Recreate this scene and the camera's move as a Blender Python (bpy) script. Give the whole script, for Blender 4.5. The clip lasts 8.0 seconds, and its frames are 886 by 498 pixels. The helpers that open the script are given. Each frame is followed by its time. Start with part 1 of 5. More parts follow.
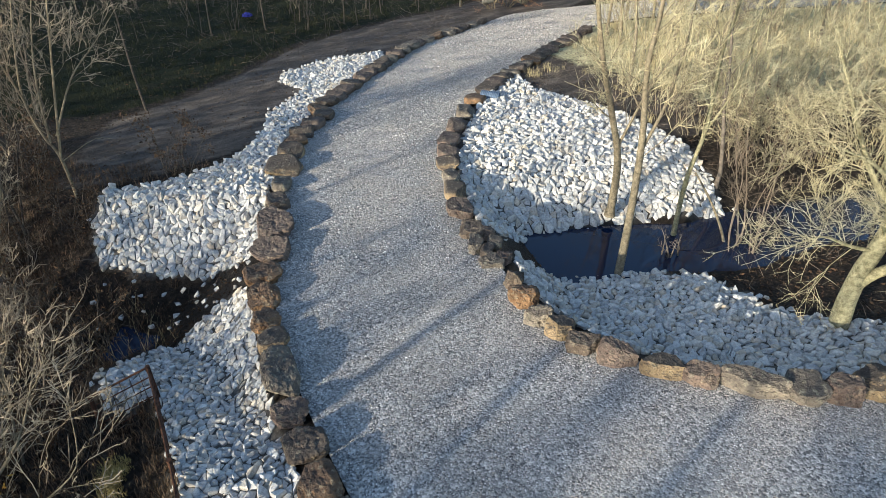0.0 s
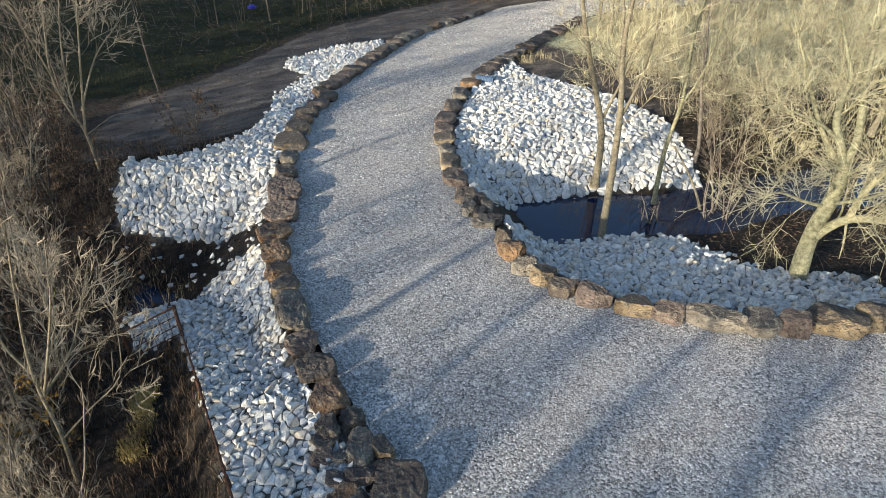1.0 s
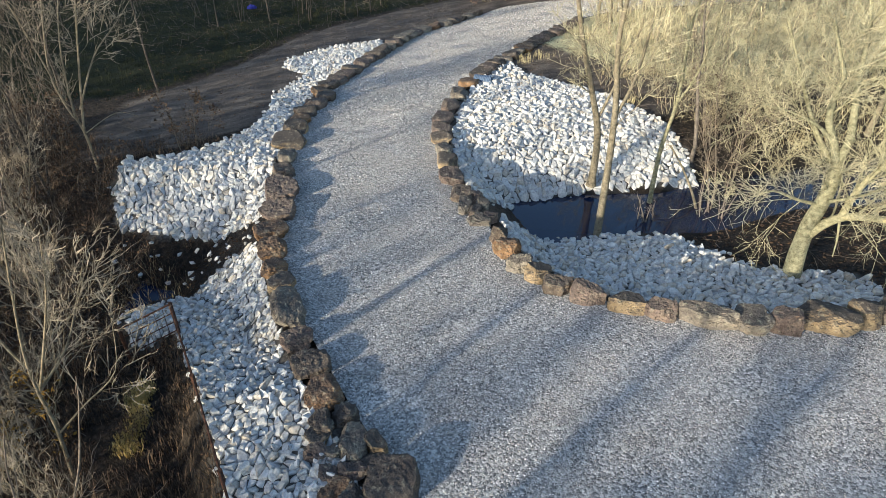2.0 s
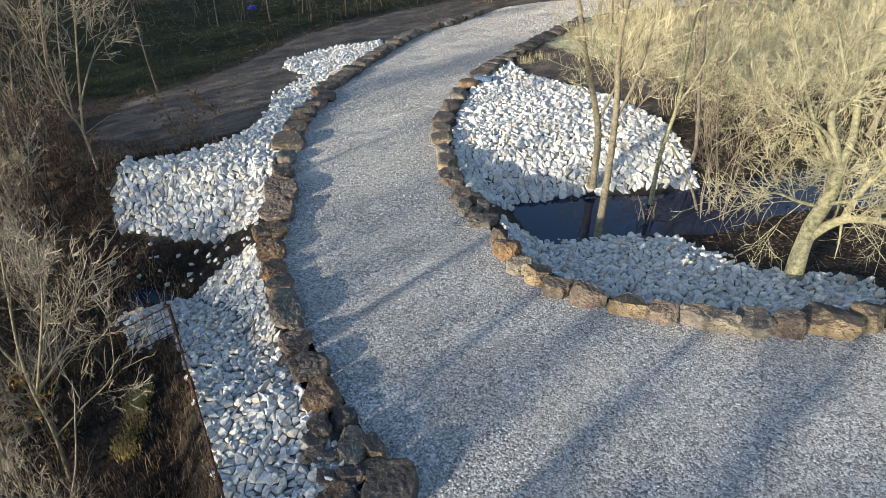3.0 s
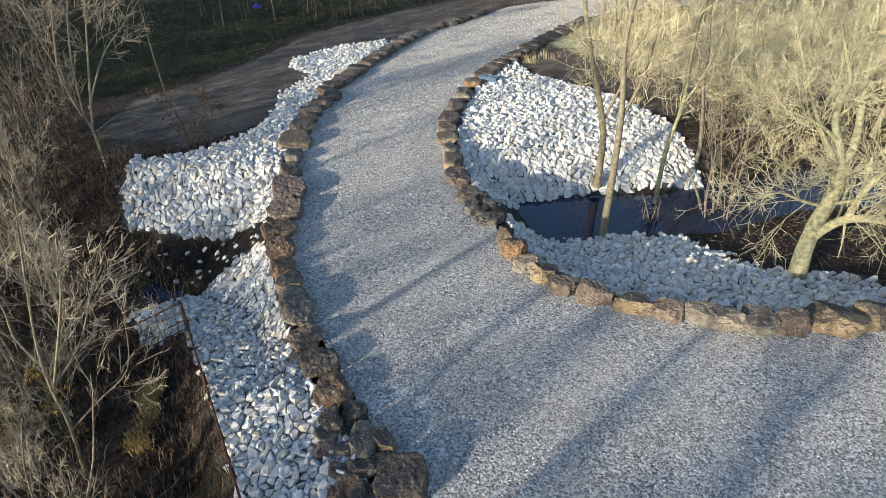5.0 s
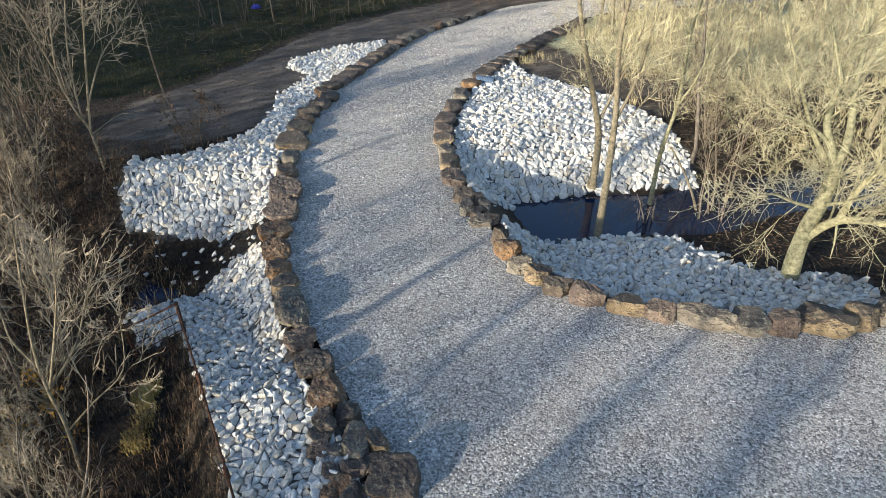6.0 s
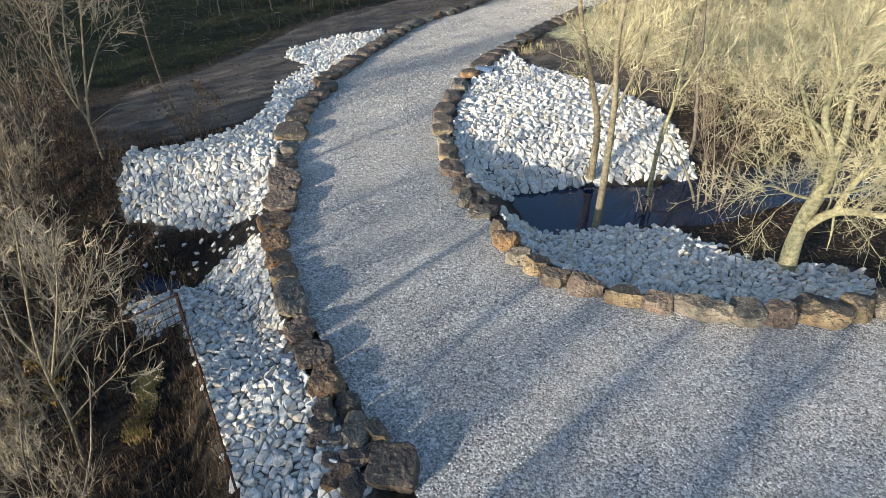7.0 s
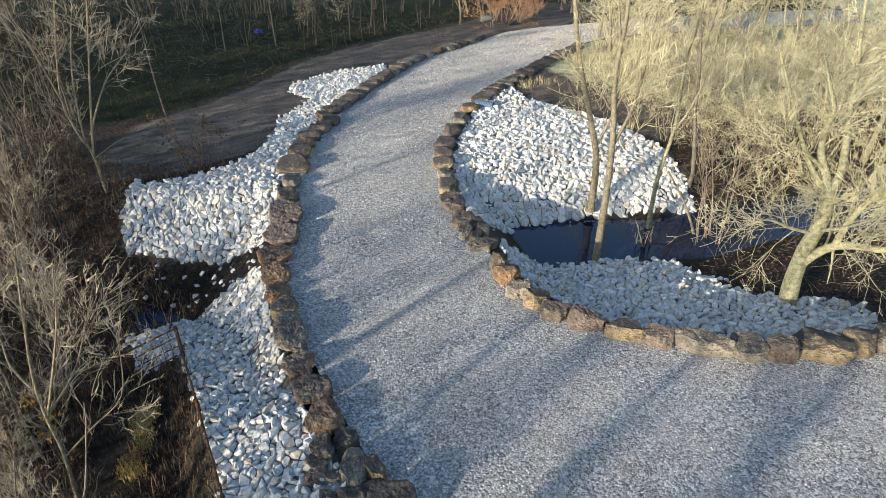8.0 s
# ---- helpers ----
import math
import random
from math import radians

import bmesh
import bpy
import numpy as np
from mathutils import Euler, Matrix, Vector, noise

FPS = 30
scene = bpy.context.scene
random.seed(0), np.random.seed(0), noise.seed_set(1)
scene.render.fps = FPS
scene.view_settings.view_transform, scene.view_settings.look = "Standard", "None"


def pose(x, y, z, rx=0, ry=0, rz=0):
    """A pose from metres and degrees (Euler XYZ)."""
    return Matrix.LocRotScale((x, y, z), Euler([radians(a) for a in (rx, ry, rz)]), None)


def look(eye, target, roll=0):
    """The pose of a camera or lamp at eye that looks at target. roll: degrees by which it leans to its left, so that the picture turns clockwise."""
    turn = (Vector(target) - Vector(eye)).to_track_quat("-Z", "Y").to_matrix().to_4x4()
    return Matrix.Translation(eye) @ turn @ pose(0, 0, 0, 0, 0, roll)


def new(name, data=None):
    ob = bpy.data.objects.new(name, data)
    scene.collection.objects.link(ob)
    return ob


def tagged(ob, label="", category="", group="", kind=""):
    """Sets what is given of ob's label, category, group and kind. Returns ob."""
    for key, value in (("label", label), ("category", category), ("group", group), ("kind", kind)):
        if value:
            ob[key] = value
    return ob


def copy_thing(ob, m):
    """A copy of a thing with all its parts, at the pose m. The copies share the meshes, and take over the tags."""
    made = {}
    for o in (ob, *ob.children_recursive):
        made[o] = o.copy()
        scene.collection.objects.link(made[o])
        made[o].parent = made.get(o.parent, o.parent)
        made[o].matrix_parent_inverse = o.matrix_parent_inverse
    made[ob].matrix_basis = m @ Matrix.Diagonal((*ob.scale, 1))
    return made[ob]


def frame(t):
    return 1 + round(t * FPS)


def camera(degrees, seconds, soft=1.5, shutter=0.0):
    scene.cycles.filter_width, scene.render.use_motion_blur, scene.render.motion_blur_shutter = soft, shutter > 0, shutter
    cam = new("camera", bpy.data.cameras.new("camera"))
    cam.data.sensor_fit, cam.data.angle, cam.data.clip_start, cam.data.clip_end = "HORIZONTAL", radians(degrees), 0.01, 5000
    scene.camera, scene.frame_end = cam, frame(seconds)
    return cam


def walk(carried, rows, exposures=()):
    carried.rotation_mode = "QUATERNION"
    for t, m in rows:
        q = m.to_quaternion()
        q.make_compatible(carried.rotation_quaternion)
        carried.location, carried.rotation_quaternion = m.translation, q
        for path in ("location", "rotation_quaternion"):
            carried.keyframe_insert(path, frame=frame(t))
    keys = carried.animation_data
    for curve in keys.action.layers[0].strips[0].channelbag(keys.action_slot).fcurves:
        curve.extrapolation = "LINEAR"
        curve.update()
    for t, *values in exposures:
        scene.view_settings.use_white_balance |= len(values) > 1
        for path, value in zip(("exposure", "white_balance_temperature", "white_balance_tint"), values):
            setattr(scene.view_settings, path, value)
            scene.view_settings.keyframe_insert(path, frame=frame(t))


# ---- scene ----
cam = camera(72.9, 8.0, soft=0.42)
PATH = [
    (0, (0.05, -0.037, 6.902), (0.034, 1.646, 5.821), -0.4),
    (0.5, (0.095, -0.938, 6.826), (0.08, 0.745, 5.745), -0.4),
    (1, (0.151, -1.451, 6.814), (0.135, 0.23, 5.731), -0.4),
    (1.5, (0.221, -1.561, 6.798), (0.203, 0.121, 5.717), -0.4),
    (3, (0.287, -1.469, 6.796), (0.265, 0.214, 5.715), -0.4),
    (3.5, (0.247, -1.475, 6.8), (0.223, 0.206, 5.717), -0.4),
    (4, (0.187, -1.512, 6.807), (0.163, 0.169, 5.724), -0.4),
    (4.5, (0.139, -1.561, 6.825), (0.113, 0.12, 5.741), -0.3),
    (6, (0.294, -1.634, 6.94), (0.265, 0.045, 5.853), -0.4),
    (6.5, (0.306, -1.658, 6.964), (0.279, 0.012, 5.864), -0.3),
    (7, (0.295, -1.66, 6.988), (0.27, 0.0, 5.873), -0.3),
    (7.5, (0.312, -1.632, 7.023), (0.285, 0.043, 5.93), -0.3),
    (8, (0.317, -1.641, 7.058), (0.288, 0.073, 6.027), -0.3),
]
walk(cam, [(t, look(eye, target, roll)) for t, eye, target, roll in PATH], exposures=[(0.0, 0.91, 5760, 8), (1.5, 0.97, 5760, 8), (4.5, 0.99, 5760, 8), (8.0, 1.02, 5780, 8)])

# ---- light ----
SUN_AZ, SUN_EL = 226.0, 13.0  # degrees clockwise from +y, degrees up
world = bpy.data.worlds.new("sky")
scene.world = world
world.use_nodes = True
wn = world.node_tree
sky = wn.nodes.new("ShaderNodeTexSky")
sky.sky_type, sky.sun_disc = "NISHITA", False
sky.sun_elevation, sky.sun_rotation = radians(SUN_EL), radians(SUN_AZ)
wn.links.new(sky.outputs[0], wn.nodes["Background"].inputs[0])
wn.nodes["Background"].inputs[1].default_value = 0.15
sun_dir = Vector((math.sin(radians(SUN_AZ)) * math.cos(radians(SUN_EL)), math.cos(radians(SUN_AZ)) * math.cos(radians(SUN_EL)), math.sin(radians(SUN_EL))))
sun = new("sun", bpy.data.lights.new("sun", "SUN"))
sun.data.energy, sun.data.angle, sun.data.color = 5.0, radians(0.8), (1.0, 0.845, 0.61)
sun.matrix_world = look(sun_dir * 90, (0, 0, 0))


# ---- materials ----
def material(name, rough=0.9):
    m = bpy.data.materials.new(name)
    m.use_nodes = True
    b = m.node_tree.nodes["Principled BSDF"]
    b.inputs["Roughness"].default_value = rough
    b.inputs["Specular IOR Level"].default_value = 0.1
    return m, m.node_tree, b


def node(nt, kind, **values):
    n = nt.nodes.new(kind)
    for key, value in values.items():
        n.inputs[key].default_value = value
    return n


def noise_tex(nt, scale, detail=4.0, rough=0.6, coords="Object"):
    tc = nt.nodes.new("ShaderNodeTexCoord")
    n = node(nt, "ShaderNodeTexNoise", Scale=scale, Detail=detail, Roughness=rough)
    nt.links.new(tc.outputs[coords], n.inputs["Vector"])
    return n.outputs["Fac"]


def ramp(nt, fac, stops):
    r = nt.nodes.new("ShaderNodeValToRGB")
    e = r.color_ramp.elements
    while len(e) < len(stops):
        e.new(0.5)
    for k, (p, c) in zip(e, stops):
        k.position, k.color = p, (*c, 1)
    nt.links.new(fac, r.inputs[0])
    return r.outputs["Color"]


def mix(nt, a, b, fac, kind="MIX"):
    m = nt.nodes.new("ShaderNodeMix")
    m.data_type, m.blend_type = "RGBA", kind
    for value, key in ((a, 6), (b, 7), (fac, 0)):
        if isinstance(value, (int, float)):
            m.inputs[key].default_value = value
        elif isinstance(value, tuple):
            m.inputs[key].default_value = (*value, 1)
        else:
            nt.links.new(value, m.inputs[key])
    return m.outputs[2]


def bump(nt, b, height, strength, distance):
    n = node(nt, "ShaderNodeBump", Strength=strength, Distance=distance)
    nt.links.new(height, n.inputs["Height"])
    nt.links.new(n.outputs[0], b.inputs["Normal"])


def rand_of(nt, island=False):
    if island:
        return nt.nodes.new("ShaderNodeNewGeometry").outputs["Random Per Island"]
    return nt.nodes.new("ShaderNodeObjectInfo").outputs["Random"]


def stone_material(name, stops, stain, bump_scale, island, stain_scale=2.5, stain_range=(0.5, 0.7), stain_amount=0.7, rough=0.9):
    m, nt, b = material(name, rough)
    base = ramp(nt, rand_of(nt, island), stops)
    grain = ramp(nt, noise_tex(nt, bump_scale, 6, 0.7), [(0.34, (0.5, 0.49, 0.48)), (0.5, (0.88, 0.88, 0.88)), (0.66, (1.08, 1.07, 1.05))])
    col = mix(nt, base, grain, 0.85, "MULTIPLY")
    st = ramp(nt, noise_tex(nt, stain_scale, 5), [(stain_range[0], (0, 0, 0)), (stain_range[1], (stain_amount,) * 3)])
    col = mix(nt, col, stain, st)
    nt.links.new(col, b.inputs["Base Color"])
    bump(nt, b, noise_tex(nt, bump_scale * 1.2, 6, 0.7), 0.6, 0.03)
    return m


LIME = [(0.0, (0.42, 0.415, 0.41)), (0.3, (0.57, 0.565, 0.55)), (0.62, (0.66, 0.65, 0.625)), (0.82, (0.62, 0.575, 0.50)), (0.93, (0.50, 0.44, 0.36)), (1.0, (0.76, 0.745, 0.705))]
lime_rock = stone_material("white_limestone", LIME, (0.36, 0.31, 0.24), 16.0, False, 9.0, (0.54, 0.72), 0.5)
lime_loose = stone_material("white_limestone_loose", LIME, (0.36, 0.31, 0.24), 16.0, True, 9.0, (0.54, 0.72), 0.5)
GRAVEL = [(0.0, (0.09, 0.09, 0.095)), (0.22, (0.25, 0.248, 0.245)), (0.45, (0.47, 0.465, 0.455)), (0.66, (0.54, 0.475, 0.40)), (0.78, (0.34, 0.30, 0.265)), (1.0, (0.88, 0.87, 0.84))]


def gravel_material():
    m, nt, b = material("crushed_limestone", 0.92)
    dust = ramp(nt, noise_tex(nt, 0.7, 5), [(0.45, (0, 0, 0)), (0.68, (0.72, 0.72, 0.72))])
    col = mix(nt, ramp(nt, rand_of(nt, True), GRAVEL), (0.43, 0.39, 0.345), dust)
    nt.links.new(col, b.inputs["Base Color"])
    return m


gravel_stone = gravel_material()


def road_material():
    m, nt, b = material("gravel_bed", 0.95)
    tc = nt.nodes.new("ShaderNodeTexCoord")
    v = node(nt, "ShaderNodeTexVoronoi", Scale=30.0)
    nt.links.new(tc.outputs["Object"], v.inputs["Vector"])
    sep = nt.nodes.new("ShaderNodeSeparateColor")
    nt.links.new(v.outputs["Color"], sep.inputs[0])
    # bed tones lowered to deepen the shadow between the loose stones
    col = ramp(nt, sep.outputs[0], [(0.0, (0.09, 0.09, 0.093)), (0.5, (0.27, 0.265, 0.255)), (0.85, (0.48, 0.465, 0.445)), (1.0, (0.66, 0.64, 0.61))])
    dirt = ramp(nt, noise_tex(nt, 0.9, 6), [(0.45, (0, 0, 0)), (0.75, (0.6, 0.6, 0.6))])
    col = mix(nt, col, (0.33, 0.305, 0.28), dirt)
    nt.links.new(col, b.inputs["Base Color"])
    inv = node(nt, "ShaderNodeMath")
    inv.operation = "SUBTRACT"
    inv.inputs[0].default_value = 1.0
    nt.links.new(v.outputs["Distance"], inv.inputs[1])
    bump(nt, b, inv.outputs[0], 1.0, 0.012)
    return m


def sandstone_material(kind, dark, light, crust, lichen):
    """Broken sandstone: base colour, a dark weathered crust on the upper faces, pale lichen."""
    m, nt, b = material("sandstone_" + kind, 0.92)
    base = mix(nt, ramp(nt, rand_of(nt), [(0.0, dark), (1.0, light)]), ramp(nt, noise_tex(nt, 1.9, 4), [(0.35, dark), (0.65, light)]), 0.6)
    band = ramp(nt, noise_tex(nt, 3.5, 7), [(0.32, (0.28, 0.265, 0.265)), (0.5, (0.75, 0.72, 0.70)), (0.68, (1.2, 1.12, 1.0))])
    col = mix(nt, base, band, 0.9, "MULTIPLY")
    # weathered crust and lichen on the upper faces
    geo = nt.nodes.new("ShaderNodeNewGeometry")
    sep = nt.nodes.new("ShaderNodeSeparateXYZ")
    nt.links.new(geo.outputs["Normal"], sep.inputs[0])
    add = node(nt, "ShaderNodeMath")
    add.operation = "MULTIPLY_ADD"
    add.inputs[1].default_value = 0.5
    nt.links.new(sep.outputs["Z"], add.inputs[0])
    nt.links.new(noise_tex(nt, 6.0, 9, 0.72), add.inputs[2])
    col = mix(nt, col, (0.075, 0.066, 0.06), ramp(nt, add.outputs[0], [(0.52, (0, 0, 0)), (0.8, (crust,) * 3)]))
    pale = ramp(nt, noise_tex(nt, 10.0, 7, 0.75), [(0.54, (0, 0, 0)), (0.62, (lichen,) * 3)])
    col = mix(nt, col, (0.47, 0.43, 0.31), pale)
    spots_of = ramp(nt, noise_tex(nt, 14.0, 7, 0.75), [(0.53, (0, 0, 0)), (0.63, (0.75, 0.75, 0.75))])
    col = mix(nt, col, (0.07, 0.06, 0.055), spots_of)
    nt.links.new(col, b.inputs["Base Color"])
    bump(nt, b, noise_tex(nt, 9.0, 8, 0.7), 0.9, 0.08)
    return m


def bark_material(name, dark, light, scale=8.0):
    m, nt, b = material(name, 0.95)
    col = ramp(nt, noise_tex(nt, scale, 6, 0.7), [(0.3, dark), (0.65, light)])
    tint = ramp(nt, rand_of(nt), [(0.0, (0.8, 0.8, 0.82)), (1.0, (1.1, 1.05, 1.0))])
    nt.links.new(mix(nt, col, tint, 1.0, "MULTIPLY"), b.inputs["Base Color"])
    bump(nt, b, noise_tex(nt, scale * 3, 8, 0.7), 0.8, 0.03)
    return m


def ground_material():
    m, nt, b = material("soil", 0.97)
    zone = nt.nodes.new("ShaderNodeVertexColor")
    zone.layer_name = "zone"
    sep = nt.nodes.new("ShaderNodeSeparateColor")
    nt.links.new(zone.outputs[0], sep.inputs[0])
    n1, n2 = noise_tex(nt, 0.8, 8, 0.65), noise_tex(nt, 9.0, 8, 0.7)
    # dark soil, lowered further so its colour holds the brush's own shade
    litter = ramp(nt, n2, [(0.3, (0.010, 0.008, 0.0065)), (0.5, (0.030, 0.024, 0.019)), (0.72, (0.088, 0.068, 0.049))])
    tc = nt.nodes.new("ShaderNodeTexCoord")
    mp = nt.nodes.new("ShaderNodeMapping")
    mp.vector_type = "TEXTURE"
    mp.inputs["Rotation"].default_value = (0, 0, radians(38))
    mp.inputs["Scale"].default_value = (2.2, 0.7, 1.0)
    nt.links.new(tc.outputs["Object"], mp.inputs["Vector"])
    ruts = node(nt, "ShaderNodeTexNoise", Scale=1.6, Detail=6.0, Roughness=0.6)
    nt.links.new(mp.outputs[0], ruts.inputs["Vector"])
    dirt = mix(nt, ramp(nt, ruts.outputs["Fac"], [(0.3, (0.06, 0.052, 0.046)), (0.5, (0.10, 0.086, 0.075)), (0.7, (0.19, 0.163, 0.137))]), ramp(nt, n2, [(0.3, (0.6, 0.6, 0.6)), (0.7, (1.15, 1.1, 1.05))]), 0.8, "MULTIPLY")
    # grass colour is lowered to near black to carry the wood's shade
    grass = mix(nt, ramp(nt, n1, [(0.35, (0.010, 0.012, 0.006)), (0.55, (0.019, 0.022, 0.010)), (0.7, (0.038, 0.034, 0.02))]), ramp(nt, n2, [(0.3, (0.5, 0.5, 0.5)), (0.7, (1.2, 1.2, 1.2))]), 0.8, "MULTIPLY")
    straw = mix(nt, ramp(nt, n1, [(0.3, (0.44, 0.38, 0.22)), (0.5, (0.60, 0.55, 0.33)), (0.62, (0.66, 0.62, 0.37)), (0.75, (0.54, 0.57, 0.30))]), ramp(nt, n2, [(0.32, (0.25, 0.23, 0.2)), (0.5, (0.8, 0.8, 0.8)), (0.7, (1.25, 1.2, 1.15))]), 0.9, "MULTIPLY")
    wob = node(nt, "ShaderNodeMath")
    wob.operation = "SUBTRACT"
    wob.inputs[1].default_value = 0.5
    nt.links.new(noise_tex(nt, 1.6, 8, 0.7), wob.inputs[0])
    col = litter
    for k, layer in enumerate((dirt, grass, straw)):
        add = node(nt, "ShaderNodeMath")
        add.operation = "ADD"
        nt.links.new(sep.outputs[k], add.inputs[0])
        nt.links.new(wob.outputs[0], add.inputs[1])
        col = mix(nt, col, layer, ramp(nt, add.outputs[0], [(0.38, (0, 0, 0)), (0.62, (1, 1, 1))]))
    # ground under the rock banks painted dark, as shade in the gaps
    col = mix(nt, col, ramp(nt, n2, [(0.3, (0.05, 0.045, 0.04)), (0.7, (0.2, 0.185, 0.165))]), zone.outputs["Alpha"])
    wet = nt.nodes.new("ShaderNodeAttribute")
    wet.attribute_name = "wet"
    col = mix(nt, col, mix(nt, col, (0.45, 0.44, 0.43), 1.0, "MULTIPLY"), wet.outputs["Fac"])
    nt.links.new(ramp(nt, wet.outputs["Fac"], [(0.0, (0.97, 0.97, 0.97)), (1.0, (0.55, 0.55, 0.55))]), b.inputs["Roughness"])
    nt.links.new(col, b.inputs["Base Color"])
    bump(nt, b, noise_tex(nt, 6.0, 10, 0.75), 0.8, 0.08)
    return m


def plain(name, colour, rough=0.7, metal=0.0, worn=None):
    m, nt, b = material(name, rough)
    b.inputs["Metallic"].default_value = metal
    col = ramp(nt, noise_tex(nt, 18.0, 6), [(0.35, tuple(c * 0.65 for c in colour)), (0.65, worn or tuple(c * 1.2 for c in colour))])
    nt.links.new(col, b.inputs["Base Color"])
    return m


def water_material():
    m, nt, b = material("creek_water", 0.03)
    # navy base colour paints in the blue sky reflection
    b.inputs["Base Color"].default_value = (0.006, 0.013, 0.036, 1)
    b.inputs["Specular IOR Level"].default_value = 0.42
    b.inputs["IOR"].default_value = 1.33
    bump(nt, b, noise_tex(nt, 2.0, 3), 0.05, 0.02)
    return m


road_mat, soil, water_mat = road_material(), ground_material(), water_material()
sandstone = {
    "tan": sandstone_material("tan", (0.33, 0.25, 0.15), (0.50, 0.39, 0.24), 0.95, 0.3),
    "rust": sandstone_material("rust", (0.19, 0.115, 0.07), (0.38, 0.24, 0.13), 0.6, 0.35),
    "brown": sandstone_material("brown", (0.19, 0.14, 0.125), (0.29, 0.23, 0.19), 0.65, 0.3),
    "grey": sandstone_material("grey", (0.25, 0.225, 0.195), (0.37, 0.335, 0.275), 0.7, 0.55),
    "dark": sandstone_material("dark", (0.10, 0.082, 0.07), (0.20, 0.165, 0.135), 0.6, 0.3),
}
bark_pale = bark_material("pale_bark", (0.10, 0.095, 0.055), (0.43, 0.41, 0.26), 13.0)
bark_tan = bark_material("tan_bark", (0.085, 0.075, 0.052), (0.31, 0.27, 0.19), 12.0)
bark_grey = bark_material("grey_bark", (0.08, 0.068, 0.055), (0.26, 0.22, 0.175))
# bark darkened to carry the deep shade of thicket and wood's edge
bark_shaded = bark_material("shaded_bark", (0.03, 0.027, 0.023), (0.13, 0.115, 0.095))
twig_yellow = bark_material("yellow_twig", (0.16, 0.14, 0.085), (0.63, 0.59, 0.39), 2.2)
# brown twigs with the west brush's shade put into their colour
twig_brown_shaded = bark_material("shaded_brown_twig", (0.05, 0.04, 0.03), (0.27, 0.225, 0.17), 2.0)
# paler tan twigs, the painted highlights among the darkened brush
twig_tan = bark_material("tan_twig", (0.11, 0.09, 0.065), (0.46, 0.40, 0.30), 2.0)
twig_red = bark_material("red_twig", (0.24, 0.125, 0.07), (0.52, 0.30, 0.17), 3.0)
rust = plain("rusty_steel", (0.06, 0.036, 0.027), 0.85, 0.2, (0.11, 0.055, 0.035))
pipe_grey = plain("grey_blue_plastic", (0.10, 0.14, 0.21), 0.45)
blue_plastic = plain("blue_plastic", (0.025, 0.03, 0.2), 0.45)
straw_blade = bark_material("straw_blade", (0.28, 0.23, 0.13), (0.56, 0.49, 0.28), 2.0)
# green blades darkened to match the shade put into the grass
shaded_green_blade = bark_material("shaded_green_blade", (0.014, 0.018, 0.008), (0.048, 0.05, 0.022), 2.0)
# mossy grass, brighter and yellower so the colour supplies the sunlight on it
sunlit_moss_blade = bark_material("sunlit_moss_blade", (0.34, 0.25, 0.08), (0.62, 0.48, 0.18), 2.0)
dead_blade = bark_material("dead_grass_blade", (0.05, 0.036, 0.025), (0.18, 0.13, 0.085), 2.0)
leaf_gold = bark_material("golden_leaf", (0.20, 0.11, 0.025), (0.36, 0.22, 0.05), 2.0)
# dry leaves, their brown darkened along with the shaded soil
leaf_dry = bark_material("dry_leaf", (0.025, 0.018, 0.013), (0.12, 0.08, 0.05), 2.0)


# ---- plan ----
ROAD_L = [(30, 0.6), (14, -0.4), (9, -0.4), (4.6, -0.1), (1.9, 0.8), (0.65, 2.1), (-0.15, 3.49), (-1.12, 5.03), (-2.12, 6.83), (-2.6, 8.0), (-3.17, 9.45), (-3.42, 10.93), (-3.76, 13.05), (-4.1, 16.2), (-4.0, 18.8), (-3.12, 21.3), (-2.36, 23.9), (-0.75, 28.06), (1.18, 30.6), (2.5, 32.6), (3.6, 34.1), (5.4, 35.3), (8.0, 36.4), (14, 38.5), (26, 41.5)]
ROAD_R = [(30, 7.0), (14, 6.6), (9, 6.46), (7.5, 6.46), (6.2, 6.4), (5.3, 6.45), (4.5, 6.6), (3.04, 7.2), (1.88, 8.07), (1.28, 8.86), (1.05, 9.85), (0.64, 10.86), (0.18, 12.6), (-0.07, 15.2), (0.1, 17.2), (0.6, 19.3), (1.32, 21.8), (3.7, 26), (4.5, 27.35), (5.3, 28.6), (6.3, 30.2), (7.6, 31.9), (9.8, 33.3), (15, 35), (26, 37.5)]
CREEK_R = [(-1.0, 11.2), (1.4, 11.65), (3.0, 11.95), (4.8, 12.25), (6.4, 12.35), (7.8, 12.95), (9.5, 13.45), (12.3, 14.2), (16, 15.6), (24, 20), (60, 44)]
CREEK_L = [(-1.0, 10.6), (-3.6, 10.0), (-6.0, 9.9), (-9.0, 10.0), (-14, 10.6), (-24, 9), (-60, 2)]
